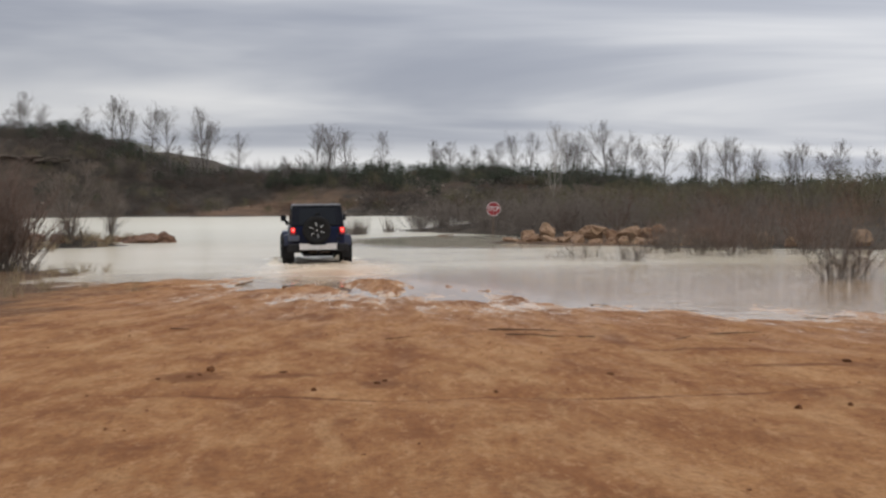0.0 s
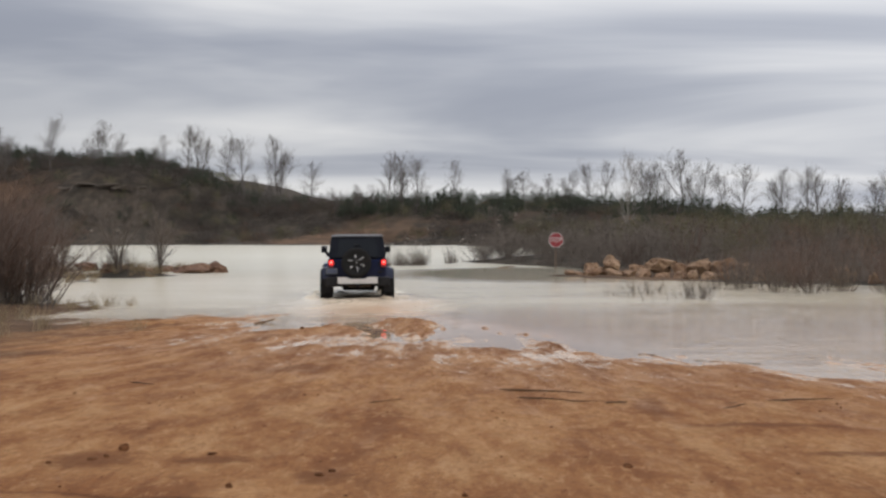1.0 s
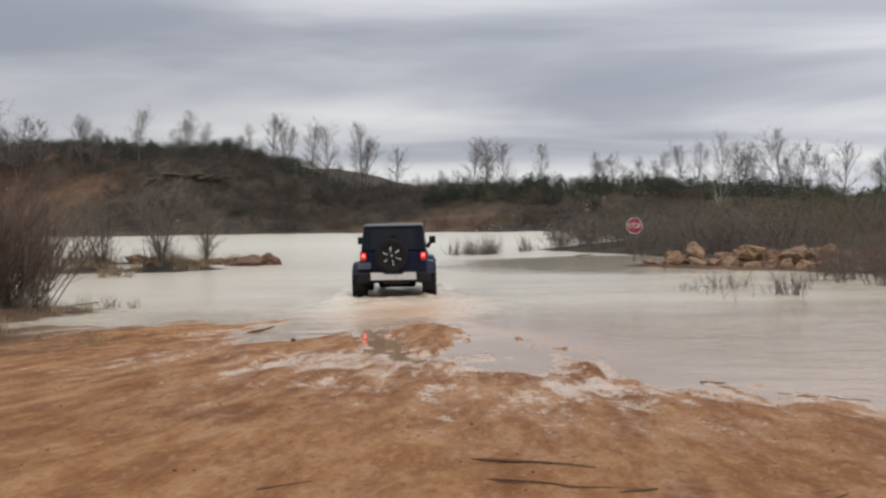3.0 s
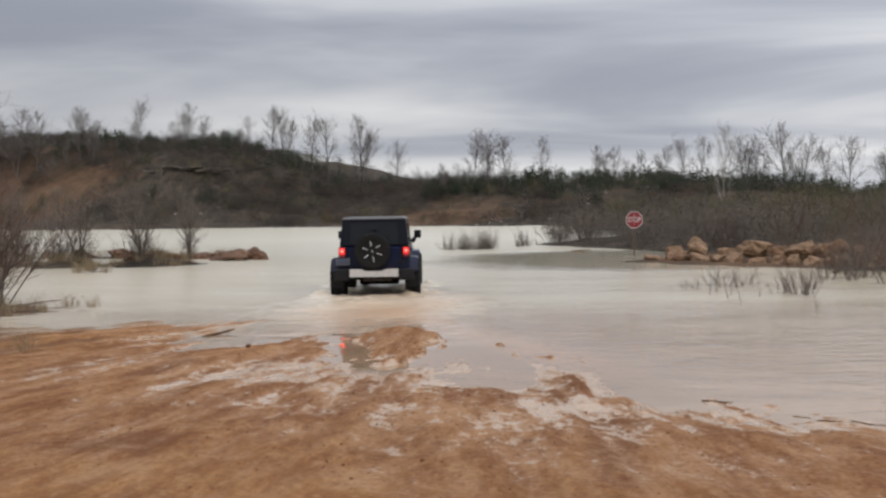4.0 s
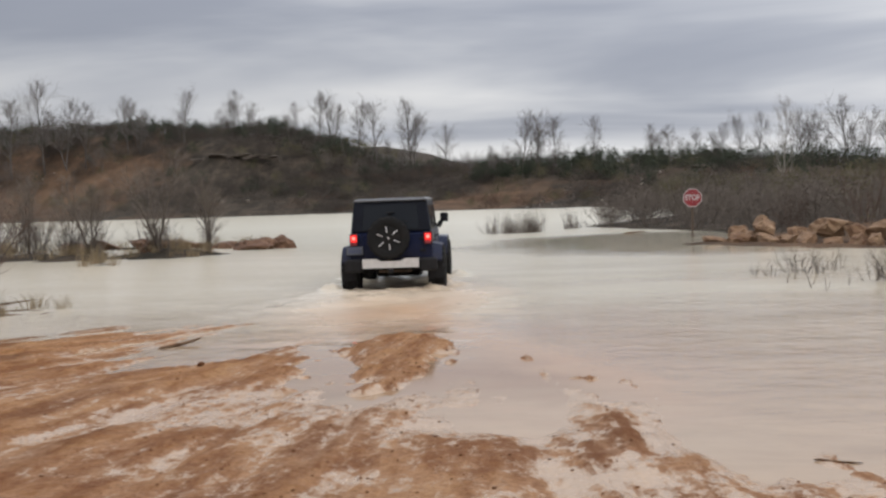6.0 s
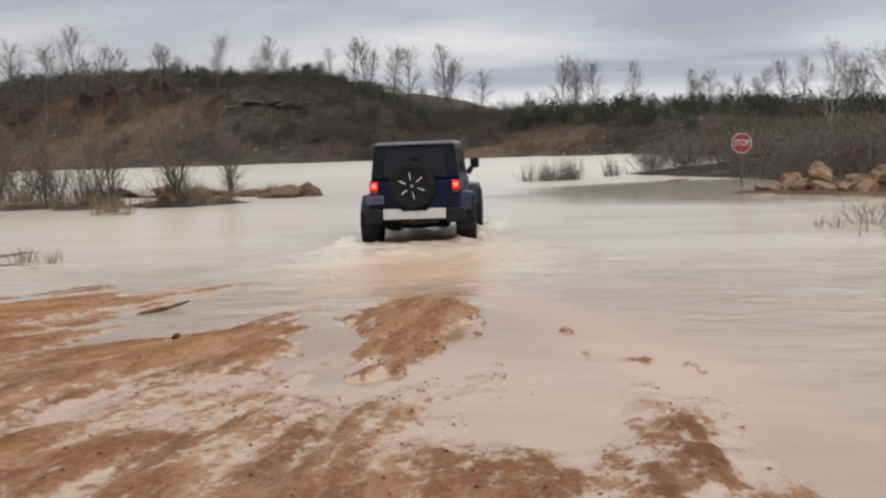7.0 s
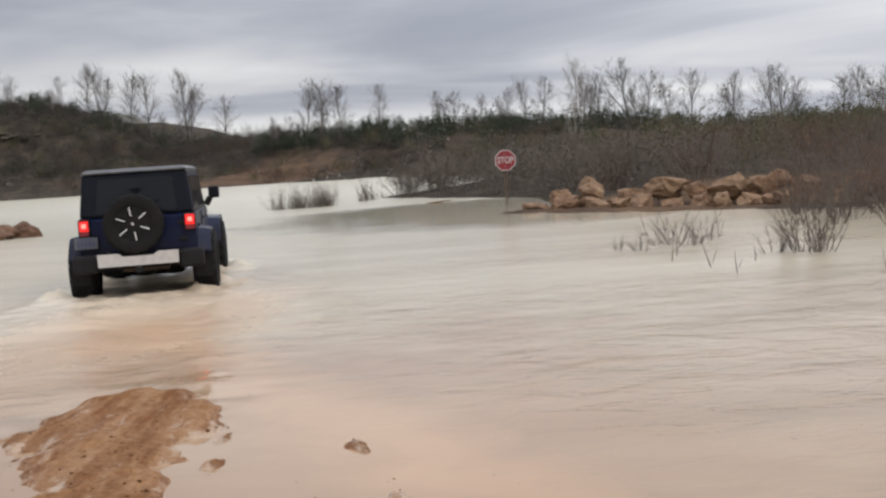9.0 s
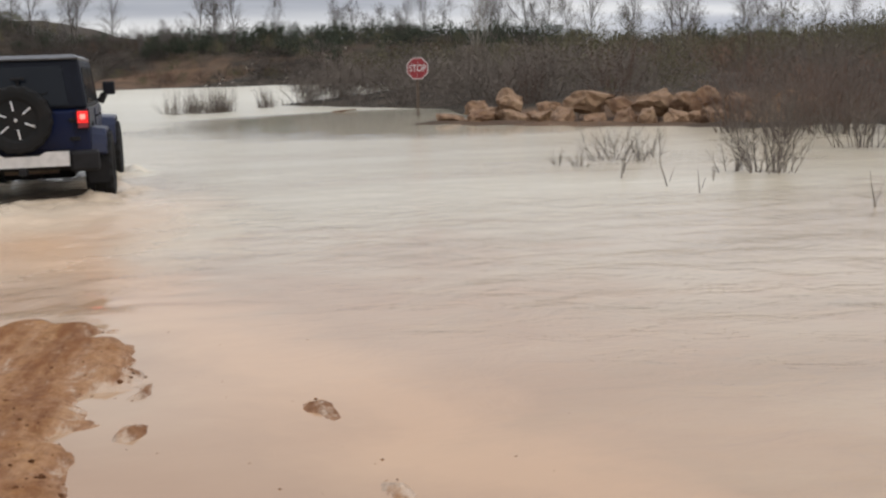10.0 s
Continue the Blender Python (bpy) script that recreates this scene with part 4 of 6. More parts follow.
def rock_mesh(name, seed, sx, sy, sz, material, cuts=14, level=3, block=0.0):
    """An angular boulder: a sphere cut by a few planes and roughened."""
    r = np.random.default_rng(seed)
    bm = bmesh.new()
    bmesh.ops.create_icosphere(bm, subdivisions=level, radius=1.0)
    planes = []
    for _ in range(cuts):
        n = r.normal(0, 1, 3)
        planes.append((Vector(n / np.linalg.norm(n)), r.uniform(0.50, 0.80)))
    shift = Vector(r.uniform(-50, 50, 3))
    for v in bm.verts:
        p = v.co.copy()
        p = p.lerp(p / max(abs(p.x), abs(p.y), abs(p.z)) * 0.82, block)
        for n, h in planes:
            over = p.dot(n) - h
            if over > 0:
                p -= n * over * 0.985
        p += v.co * 0.17 * noise.fractal(p * 2.6 + shift, 0.8, 2.0, 5)
        v.co = Vector((p.x * sx, p.y * sy, p.z * sz))
    me = bpy.data.meshes.new(name)
    bm.to_mesh(me)
    bm.free()
    me.materials.append(material)
    me.polygons.foreach_set("use_smooth", [False] * len(me.polygons))
    return me


def mesh_arrays(me):
    v = np.empty(len(me.vertices) * 3, np.float32)
    me.vertices.foreach_get("co", v)
    t = np.empty(len(me.loops), np.int32)
    me.loops.foreach_get("vertex_index", t)
    return v.reshape(-1, 3), t.reshape(-1, 3)


stone_kinds = [mesh_arrays(rock_mesh("stone", 400 + k, 0.5, 0.45, 0.35, M_PALE, 7, 1)) for k in range(4)]
scatter("far_stones", stone_kinds, rooted(far_places(rng, 150, -200, 20, 0.5, 26, lambda x, y, d, r: (fractal(x * 0.05, y * 0.05, 351, 2) > 0.0)), rng, 0.25, 0.8, (0.8, 1.2), 0.0), M_PALE,
        "pale broken stones strewn over the quarry bank", "stones")

ledge_rng = np.random.default_rng(430)
for k, (x, y, wide) in enumerate(((-76.5, 209.6, 2.6), (-73.0, 208.6, 2.9), (-69.4, 207.9, 2.5), (-66.2, 207.2, 2.2), (-63.6, 206.8, 1.7), (9.7, 180.2, 1.6), (12.3, 180.4, 1.9), (-26.0, 186.0, 1.8), (-46.0, 199.0, 1.6))):
    ledge = new("rock_ledge", rock_mesh("rock_ledge", 440 + k, wide * 1.15, 1.0, 0.34, M_LEDGE, 9, 3, 0.75))
    ledge.matrix_basis = pose(x, y, height_at(x, y) + 0.02, 0, ledge_rng.uniform(-5, 5), ledge_rng.uniform(-14, 14))
    tagged(ledge, "weathered brown rock ledge jutting from the quarry slope", "rock", "ledges on the quarry slope")

tree_kinds = []
for k, (h, stems) in enumerate(((9.0, 1), (9.5, 2), (8.5, 1), (9.0, 1), (8.5, 2), (10.0, 1))):
    wood, twigs = bare_tree(500 + k, h, stems)
    for seg_list, least in ((wood, 0.028), (twigs, 0.0075)):
        for j, s in enumerate(seg_list):
            seg_list[j] = (*s[:6], max(s[6], least), max(s[7], least * 0.7))
    tree_kinds.append((arrays_mesh("trunk", *tubes(wood, 5), M_BARK, True), arrays_mesh("crown", *tubes(twigs, 3), M_CROWN)))


def bare_tree_thing(x, y, top, k, turn, label):
    trunk, crown = tree_kinds[k % len(tree_kinds)]
    z = height_at(x, y)
    t = new("bare_tree")
    scale = max(0.3, 1.06 * (top - z) / trunk_height(k))
    t.matrix_basis = Matrix.Translation((x, y, z)) @ Matrix.Rotation(turn, 4, "Z") @ Matrix.Diagonal((scale * 1.02, scale * 1.02, scale, 1))
    for name, me in (("trunk", trunk), ("crown", crown)):
        o = new(name, me)
        o.parent = t
    return tagged(t, label, "tree", "bare trees on the skyline")


def trunk_height(k):
    return max(v.co.z for me in tree_kinds[k % len(tree_kinds)] for v in me.vertices)


# places along the crest: x, y, height of the top over the water
SKYLINE_LEFT = [(-140, 228, 27.2), (-130, 226, 25.3), (-123.5, 225, 26.6), (-116.3, 225, 28), (-111.6, 225, 23.6), (-108, 226, 23.7), (-98.4, 225, 23.8), (-95.5, 224, 23.2), (-86.7, 225, 25.6), (-79.9, 228, 20.8), (-76.3, 225, 23.7), (-64.5, 225, 21.2), (-59.4, 225, 22.9), (-56.8, 224, 22.3), (-51.9, 225, 21.6), (-48.3, 225, 20.5), (-41.6, 225, 20.3), (-35.3, 225, 15.8)]
SKYLINE_RIGHT = [(-18.1, 200, 15.5), (-16.2, 201, 15.2), (-12.8, 200, 15.4), (-6.7, 200, 14.3), (3, 200, 12.4), (5.3, 200, 12.4), (9.3, 200, 11.5), (12.7, 200, 12.2), (16.5, 200, 14.1), (18.7, 201, 13.8), (25.7, 200, 13.6), (27.9, 199, 13.8), (32.2, 200, 15.4), (34.8, 200, 13.2), (39, 200, 12.6), (41.4, 198, 13), (43.4, 180, 11), (36.8, 138, 9.2), (38.4, 139, 9.1), (53, 180, 9.7), (44.5, 139, 8.5), (46.4, 139, 8.6), (64.7, 180, 10.6), (70, 178, 9.5), (76, 180, 10.5)]
for k, (x, y, top) in enumerate(SKYLINE_LEFT + SKYLINE_RIGHT):
    bare_tree_thing(x, y, top, (k * 5 + 2) % 6, k * 1.9, "leafless grey winter tree on the crest of the bank")
crest = np.random.default_rng(909)
for k in range(20):
    x = crest.uniform(-135, -30) if k < 14 else crest.uniform(-30, 40)
    y = 222 + crest.uniform(-4, 8) if k < 14 else 198 + crest.uniform(-3, 6)
    bare_tree_thing(x, y, height_at(x, y) + crest.uniform(4.0, 6.5), k % 6, k * 2.3, "small leafless grey tree among taller ones on the crest")
pale_tree = bare_tree_thing(13.9, 121.0, 9.9, 5, 0.7, "tall pale leafless tree standing before the crest")
pale_tree.matrix_basis = pale_tree.matrix_basis @ Matrix.Diagonal((0.62, 0.62, 1, 1))
for o in pale_tree.children:
    o.data = o.data.copy()
    o.data.materials[0] = M_PALEBARK


# ---- the spit on the right: scrub, boulders, shrubs standing in the water ----
rng = np.random.default_rng(21)


def spit_places(count, d0, d1, x1=60, y1=125, y0=30):
    got = []
    while len(got) < count:
        x, y = rng.uniform(-2, x1, 3000), rng.uniform(y0, y1, 3000)
        d = inside_distance(x, y, SPIT)
        ok = (d > d0) & (d < d1)
        got += list(zip(x[ok], y[ok]))
    return got[:count]


thick_kinds = [tubes(bush_segments(600 + k, 2.5, 2.4, 24, 0.0135, 4)) for k in range(5)]
def lower_near(places):
    """The growth stays lower along the near side of the spit."""
    return [(x, y, z, turn, s * (0.74 if x > 10 and y < 62 else 1.0), st) for x, y, z, turn, s, st in places]


scatter("spit_scrub", thick_kinds, lower_near(rooted(spit_places(100, 1.2, 26, 48, 105), rng, 0.6, 1.05)), M_TWIG, "dense bare brown willow scrub on the spit", "scrub")
def tip_places(count):
    got = []
    while len(got) < count:
        x, y = rng.uniform(-1.5, 14, 2000), rng.uniform(52, 95, 2000)
        d = inside_distance(x, y, SPIT)
        ok = (d > 0.3) & (d < 7)
        got += list(zip(x[ok], y[ok]))
    return got[:count]


scatter("tip_scrub", thick_kinds, rooted(tip_places(34), rng, 0.5, 0.85), M_TWIG, "dense bare brown scrub on the tip of the spit", "scrub")
scatter("tip_brush", [leaf_clump(655 + k, 1.7, 2.2, 420, 0.055) for k in range(3)], rooted(tip_places(120), rng, 0.5, 1.0), M_SPITBRUSH, "matted brown brush on the tip of the spit", "brush")
scatter("spit_rusty_scrub", thick_kinds, rooted(spit_places(36, 1.5, 24, 46, 100), rng, 0.5, 0.95), M_RUST, "reddish bare willow scrub on the spit", "scrub")
scatter("spit_leafy_scrub", [leaf_clump(640 + k, 2.2, 2.2, 620, 0.045) for k in range(4)], lower_near([q for q in rooted(spit_places(150, 4, 30, 50, 105), rng, 0.7, 1.25) if q[1] > 58]), M_OLIVE,
        "olive brown bushes among the bare scrub", "scrub")
scatter("spit_olive_brush", [leaf_clump(680 + k, 2.0, 2.4, 420, 0.05) for k in range(3)], [q for q in lower_near(rooted(spit_places(150, 4, 26, 44, 100), rng, 0.75, 1.15)) if q[1] > 52 and fractal(np.array([q[0] * 0.12]), np.array([q[1] * 0.12]), 341, 2)[0] > -0.05], M_OLIVE, "olive brown brush with withered leaves on the spit", "brush")
scatter("spit_rusty_brush", [leaf_clump(670 + k, 2.0, 2.3, 420, 0.05) for k in range(3)], [q for q in lower_near(rooted(spit_places(130, 1.5, 24, 40, 80), rng, 0.5, 0.9)) if q[0] > 12], M_RUSTY_LEAVES, "rusty brown brush with withered leaves on the spit", "brush")
edge_kinds = [tubes(bush_segments(650 + k, 0.7, 1.4, 14, 0.012, 2)) for k in range(3)]
scatter("spit_brush", [leaf_clump(645 + k, 2.0, 2.4, 420, 0.05) for k in range(4)], lower_near(rooted(spit_places(230, 1.5, 28, 50, 105), rng, 0.5, 1.0)), M_SPITBRUSH, "matted grey brown brush filling the spit", "brush")
scatter("spit_edge_growth", edge_kinds, rooted(spit_places(70, 0.2, 2.2, 45, 80), rng, 0.6, 1.2), M_TWIG, "low dead brush along the edge of the spit", "brush")

rock_count = 0


def boulder(x, y, z, sx, sy, sz, turn, material, label, group, block=0.7):
    global rock_count
    rock_count += 1
    ob = new("boulder", rock_mesh("boulder", 700 + rock_count, sx * 1.06, sy * 1.06, sz * 1.06, material, 11, 3, block))
    tip = 14 if block > 0.5 else 5
    ob.matrix_basis = pose(x, y, z, tip * math.sin(rock_count * 2.1), tip * math.cos(rock_count * 1.3), turn)
    return tagged(ob, label, "rock", group)


# lower row at the water line, then the blocks heaped on it: place along the row, set back, height, half sizes
ROW_A, ROW_B = Vector((4.35, 50.4, 0)), Vector((9.9, 43.9, 0))
along, back = (ROW_B - ROW_A), Vector((0.76, 0.65, 0))
for t, b, z, sx, sy, sz in ((0.00, 0.0, 0.05, 0.52, 0.45, 0.25), (0.13, 0.0, 0.10, 0.55, 0.45, 0.33), (0.25, 0.1, 0.08, 0.48, 0.4, 0.28), (0.34, 0.2, 0.1, 0.35, 0.35, 0.24), (0.43, 0.0, 0.10, 0.50, 0.45, 0.28),
                            (0.53, 0.1, 0.07, 0.40, 0.4, 0.22), (0.63, 0.2, 0.12, 0.42, 0.4, 0.28), (0.72, 0.0, 0.15, 0.42, 0.4, 0.30), (0.81, 0.0, 0.14, 0.45, 0.4, 0.30), (0.92, 0.1, 0.16, 0.50, 0.4, 0.30), (1.04, 0.2, 0.12, 0.45, 0.4, 0.30)):
    p = ROW_A + along * t + back * b
    boulder(p.x, p.y, z - 0.03, sx * 0.9, sy * 0.9, sz * 0.9, t * 500, M_STONE, "ochre sandstone boulder at the water's edge, stained brown below", "boulders on the spit")
for t, b, z, sx, sy, sz in ((0.03, 0.7, 0.36, 0.42, 0.4, 0.30), (0.19, 0.5, 0.50, 0.56, 0.48, 0.46), (0.30, 0.9, 0.35, 0.35, 0.35, 0.25), (0.46, 0.7, 0.52, 0.72, 0.55, 0.36), (0.56, 0.9, 0.40, 0.42, 0.4, 0.28),
                            (0.68, 0.8, 0.50, 0.52, 0.5, 0.40), (0.77, 0.9, 0.48, 0.38, 0.4, 0.34), (0.84, 0.8, 0.54, 0.42, 0.4, 0.36), (0.93, 0.8, 0.48, 0.42, 0.4, 0.34), (1.05, 1.0, 0.42, 0.45, 0.4, 0.38), (1.13, 0.9, 0.35, 0.36, 0.35, 0.30)):
    p = ROW_A + along * t + back * b
    boulder(p.x, p.y, z - 0.05, sx * 0.9, sy * 0.9, sz * 0.92, t * 700, M_STONE, "rough ochre sandstone block heaped on the boulder row", "boulders on the spit")
filler = np.random.default_rng(77)
for k in range(18):
    t, b = filler.uniform(-0.02, 1.12), filler.uniform(0.2, 1.3)
    p = ROW_A + along * t + back * b
    s = filler.uniform(0.16, 0.32)
    boulder(p.x, p.y, max(height_at(p.x, p.y), 0.0) + s * 0.35, s * 1.2, s, s * 0.8, k * 61, M_STONE, "small ochre sandstone block wedged among larger boulders", "boulders on the spit")
for x, y, s in ((12.6, 42.0, 0.42), (13.6, 41.4, 0.34), (15.6, 40.4, 0.5), (17.5, 39.5, 0.38), (20.0, 38.6, 0.5), (12.9, 42.6, 0.4)):
    boulder(x, y, height_at(x, y) + s * 0.35, s, s, s * 0.8, x * 90, M_STONE, "ochre sandstone boulder half hidden in bare scrub", "boulders on the spit")

shrub_kinds = []
for k, (h, w, stems) in enumerate(((1.25, 1.1, 17), (1.0, 0.9, 10), (1.6, 1.3, 26), (0.8, 0.8, 7), (2.4, 2.0, 46), (1.9, 1.7, 34))):
    segs = bush_segments(800 + k, h, w, stems, 0.011 if k < 4 else 0.013, 4 if k < 4 else 6)
    main = [s for s in segs if s[6] > 0.006]
    fine = [s for s in segs if s[6] <= 0.006]
    shrub_kinds.append((main, fine))
shrub_meshes = [(arrays_mesh("stems", *tubes(m, 4), M_TWIG), arrays_mesh("twigs", *tubes(f, 3), M_TWIG), arrays_mesh("twigs", *tubes(f, 3), M_RUST)) for m, f in shrub_kinds]


def shrub(x, y, k, scale, turn, label, group, rusty=False):
    t = new("shrub")
    z = height_at(x, y)
    t.matrix_basis = Matrix.Translation((x, y, z)) @ Matrix.Rotation(turn, 4, "Z") @ Matrix.Diagonal((scale, scale, scale, 1))
    for name, me in (("trunk", shrub_meshes[k][0]), ("crown", shrub_meshes[k][2 if rusty else 1])):
        o = new(name, me)
        o.parent = t
        tagged(o, kind="stuff")
    return tagged(t, label, "shrub", group)


WET = "bare willow shrub standing in the flood water"
for x, y, k, s in ((6.15, 34.0, 3, 0.75), (6.45, 33.85, 0, 0.62), (6.62, 33.65, 2, 0.55), (5.2, 36.3, 0, 0.62), (5.45, 36.0, 3, 0.7), (4.55, 35.5, 3, 0.55), (4.3, 35.9, 3, 0.45), (5.9, 36.8, 1, 0.6), (9.2, 36.8, 2, 0.75), (10.1, 36.4, 5, 0.7),
                   (9.3, 25.4, 2, 0.85), (9.9, 25.9, 5, 0.62), (11.0, 25.6, 2, 0.85), (11.8, 26.5, 4, 0.6), (7.9, 38.4, 1, 0.7), (8.5, 38.2, 2, 0.6), (11.2, 37.5, 4, 0.65), (12.6, 37.0, 5, 0.8), (14.0, 36.5, 4, 0.7), (9.0, 39.6, 2, 0.9), (10.2, 40.0, 5, 0.8)):
    shrub(x, y, k, s, x * 3.7 + y, WET, "shrubs in the water", k == 5)

for x, y, k, s in ((9.4, 42.4, 5, 0.75), (10.2, 41.6, 4, 0.55), (11.0, 41.0, 5, 0.7), (8.8, 41.4, 2, 0.8), (12.0, 40.2, 4, 0.65), (10.9, 42.6, 5, 0.65), (13.5, 39.0, 4, 0.75)):
    shrub(x, y, k, s, x * 5.1 + y, "rusty bare shrub growing before the boulders", "shrubs in the water", True)

# single twigs that stick out of the water
for k, (x, y, h) in enumerate(((4.96, 32.65, 0.42), (5.1, 31.9, 0.25), (6.2, 30.1, 0.35), (4.88, 34.4, 0.35), (4.66, 33.7, 0.3), (5.6, 33.0, 0.2))):
    r = np.random.default_rng(860 + k)
    segs = []
    limb(r, np.array([0.0, 0.0, -0.15]), np.array([0.05 * (k - 2), 0.0, 1.0]), h + 0.15, 0.011, 4, segs, 0.12, 0.05)
    limb(r, np.array([0.01, 0.0, 0.05]), np.array([0.35, 0.1, 0.9]), h * 0.5, 0.006, 3, segs, 0.15, 0.05)
    twig = new("twig", arrays_mesh("twig", *tubes(segs, 5), M_TWIG))
    twig.location = (x, y, 0.0)
    tagged(twig, "thin dark twig sticking out of the flood water", "twig", "twigs in the water")

# ---- left side: islets, rocks, shrubs and the big bush on the verge ----
for x, y, k, s in ((-14.6, 50.4, 2, 0.8), (-15.2, 50.7, 0, 0.9), (-14.0, 50.2, 3, 1.2), (-16.8, 49.9, 2, 0.8), (-17.6, 50.2, 0, 1.0), (-18.4, 50.7, 2, 0.9), (-16.1, 49.6, 1, 0.9), (-19.9, 51.3, 4, 0.75), (-20.9, 51.5, 2, 1.2),
                   (-21.8, 52.0, 2, 1.0), (-23.4, 52.3, 5, 0.75), (-14.4, 45.6, 3, 0.8)):
    shrub(x, y, k, s, x * 2.3 + y, "bare grey brown shrub rooted on a low islet", "shrubs on the islets")
willow_kinds = []
for k in range(3):
    wood, twigs = bare_tree(560 + k, 3.4, 3, 0.12, 0.27)
    wood = [(*q[:6], max(q[6], 0.010), max(q[7], 0.007)) for q in wood]
    willow_kinds.append((arrays_mesh("trunk", *tubes(wood, 5), M_TWIG, True), arrays_mesh("crown", *tubes(twigs, 3), M_HAZE)))
for k, (x, y, h) in enumerate(((-14.7, 50.5, 3.5), (-13.2, 51.6, 2.9), (-16.9, 50.0, 2.8), (-18.0, 50.4, 2.6), (-20.4, 52.0, 3.0), (-22.6, 52.3, 3.0))):
    t = new("sapling")
    t.matrix_basis = Matrix.Translation((x, y, height_at(x, y))) @ Matrix.Rotation(x * 3, 4, "Z") @ Matrix.Diagonal((h / 3.0, h / 3.0, h / 3.4, 1))
    for name, me in zip(("trunk", "crown"), willow_kinds[k % 3]):
        o = new(name, me)
        o.parent = t
    tagged(t, "crooked leafless willow sapling growing on a low islet", "tree", "saplings on the islets")
for x, y, k, s in ((-10.9, 31.3, 4, 1.3), (-11.9, 30.4, 4, 1.35), (-12.6, 31.9, 4, 1.4), (-11.2, 30.6, 4, 1.2), (-12.1, 31.6, 4, 1.35), (-10.4, 30.9, 5, 1.05), (-13.0, 30.9, 4, 1.3), (-11.6, 31.2, 4, 1.25), (-12.7, 30.2, 4, 1.2), (-10.7, 31.6, 5, 1.25), (-13.6, 31.8, 4, 1.3), (-12.2, 32.4, 5, 1.4), (-14.4, 30.3, 4, 1.2), (-13.4, 28.6, 5, 1.2), (-11.8, 29.6, 5, 1.0), (-15.5, 32.6, 4, 1.35), (-17.5, 31.5, 4, 1.3)):
    shrub(x, y, k, s, x * 2.9 + y, "dense reddish brown leafless bush on the grassy verge", "bushes on the verge", True)
for x, y, k, s in ((-9.6, 30.4, 3, 0.8), (-9.2, 29.2, 1, 0.6), (-9.9, 28.4, 3, 0.8), (-8.9, 27.4, 3, 0.55), (-10.4, 27.2, 1, 0.6)):
    shrub(x, y, k, s, x * 1.9 + y, "small bare shrub at the flooded verge", "bushes on the verge")

for x, y, sx, sy, sz in ((-12.75, 55.0, 0.95, 0.62, 0.46), (-11.62, 55.35, 0.60, 0.52, 0.40)):
    boulder(x, y, 0.10, sx, sy, sz, x * 2, M_REDSTONE, "low red brown rock rising from the water", "rocks by the islets", 0.25)
for x, y, sx, sz in ((-14.3, 56.6, 0.6, 0.3), (-15.4, 57.0, 0.7, 0.25), (-17.2, 58.0, 0.9, 0.3), (-18.9, 58.4, 0.8, 0.34), (-20.6, 58.6, 0.8, 0.28), (-22.4, 58.9, 0.7, 0.3), (-15.3, 50.9, 0.5, 0.28)):
    boulder(x, y, height_at(x, y) + 0.05, sx, sx * 0.8, sz, x * 50, M_REDSTONE, "red brown sandstone rock on a low islet", "rocks by the islets")

reed_kinds = []
for k in range(3):
    r = np.random.default_rng(900 + k)
    segs = []
    for _ in range(20):
        base = np.array([r.normal(0, 0.20), r.normal(0, 0.20), 0.0])
        stalk = np.array([r.normal(0, 0.16), r.normal(0, 0.16), 1.0])
        limb(r, base, stalk / np.linalg.norm(stalk), r.uniform(0.3, 1.3), 0.010, 4, segs, 0.09, 0.02)
    segs += bush_segments(905 + k, 1.0, 0.3, 10, 0.009, 3)
    reed_kinds.append(tubes(segs))


def reeds(x, y, w, count, h):
    r = np.random.default_rng(int(abs(x * 100)))
    pts = [(x + r.normal(0, w), y + r.normal(0, 0.5)) for _ in range(count)]
    places = [(px, py, -0.15, r.uniform(0, 6), h * r.uniform(0.7, 1.1), 1.0) for px, py in pts]
    scatter("reed_clump", reed_kinds, places, M_TWIG, "dead brown reeds standing in the lake", "reeds")


reeds(-4.3, 65.0, 0.36, 8, 1.1)
reeds(-3.0, 65.8, 0.25, 6, 1.15)
reeds(-1.5, 69.5, 0.15, 3, 1.2)

# dry grass on the left verge and the islets
blade_kinds = []
for k in range(4):
    r = np.random.default_rng(950 + k)
    segs = []
    for _ in range(26):
        a, out = r.uniform(0, 6.28), r.uniform(0.0, 0.6)
        p = np.array([r.normal(0, 0.07), r.normal(0, 0.07), -0.02])
        d = np.array([math.cos(a) * out, math.sin(a) * out, 1.0])
        ln = r.uniform(0.08, 0.2)
        q = p + d * ln
        segs.append((*p, *q, 0.003, 0.0025))
        d2 = d + np.array([math.cos(a) * 0.5, math.sin(a) * 0.5, -0.35])
        segs.append((*q, *(q + d2 * ln * 0.7), 0.0025, 0.0008))
    blade_kinds.append(tubes(segs))
gx, gy = rng.uniform(-16, -4.4, 6000), rng.uniform(9, 32, 6000)
gz = ground_height(gx, gy)
ok = (value_noise(gx * 0.7, gy * 0.7, 401) > rng.uniform(-0.5, 0.7, 6000) + np.maximum(0, gx + 6.4) * 0.7) & (gz > -0.03)
grass_places = list(zip(gx[ok], gy[ok]))[:430]
scatter("verge_grass", blade_kinds, rooted(grass_places, rng, 0.6, 1.5, (0.7, 1.3), 0.0), M_STRAW, "dry straw coloured grass tufts on the verge", "grass")
islet_grass = [(cx + rng.normal(0, rx * 0.6), cy + rng.normal(0, ry * 0.6)) for cx, cy, rx, ry, _ in ISLETS for _ in range(40)]
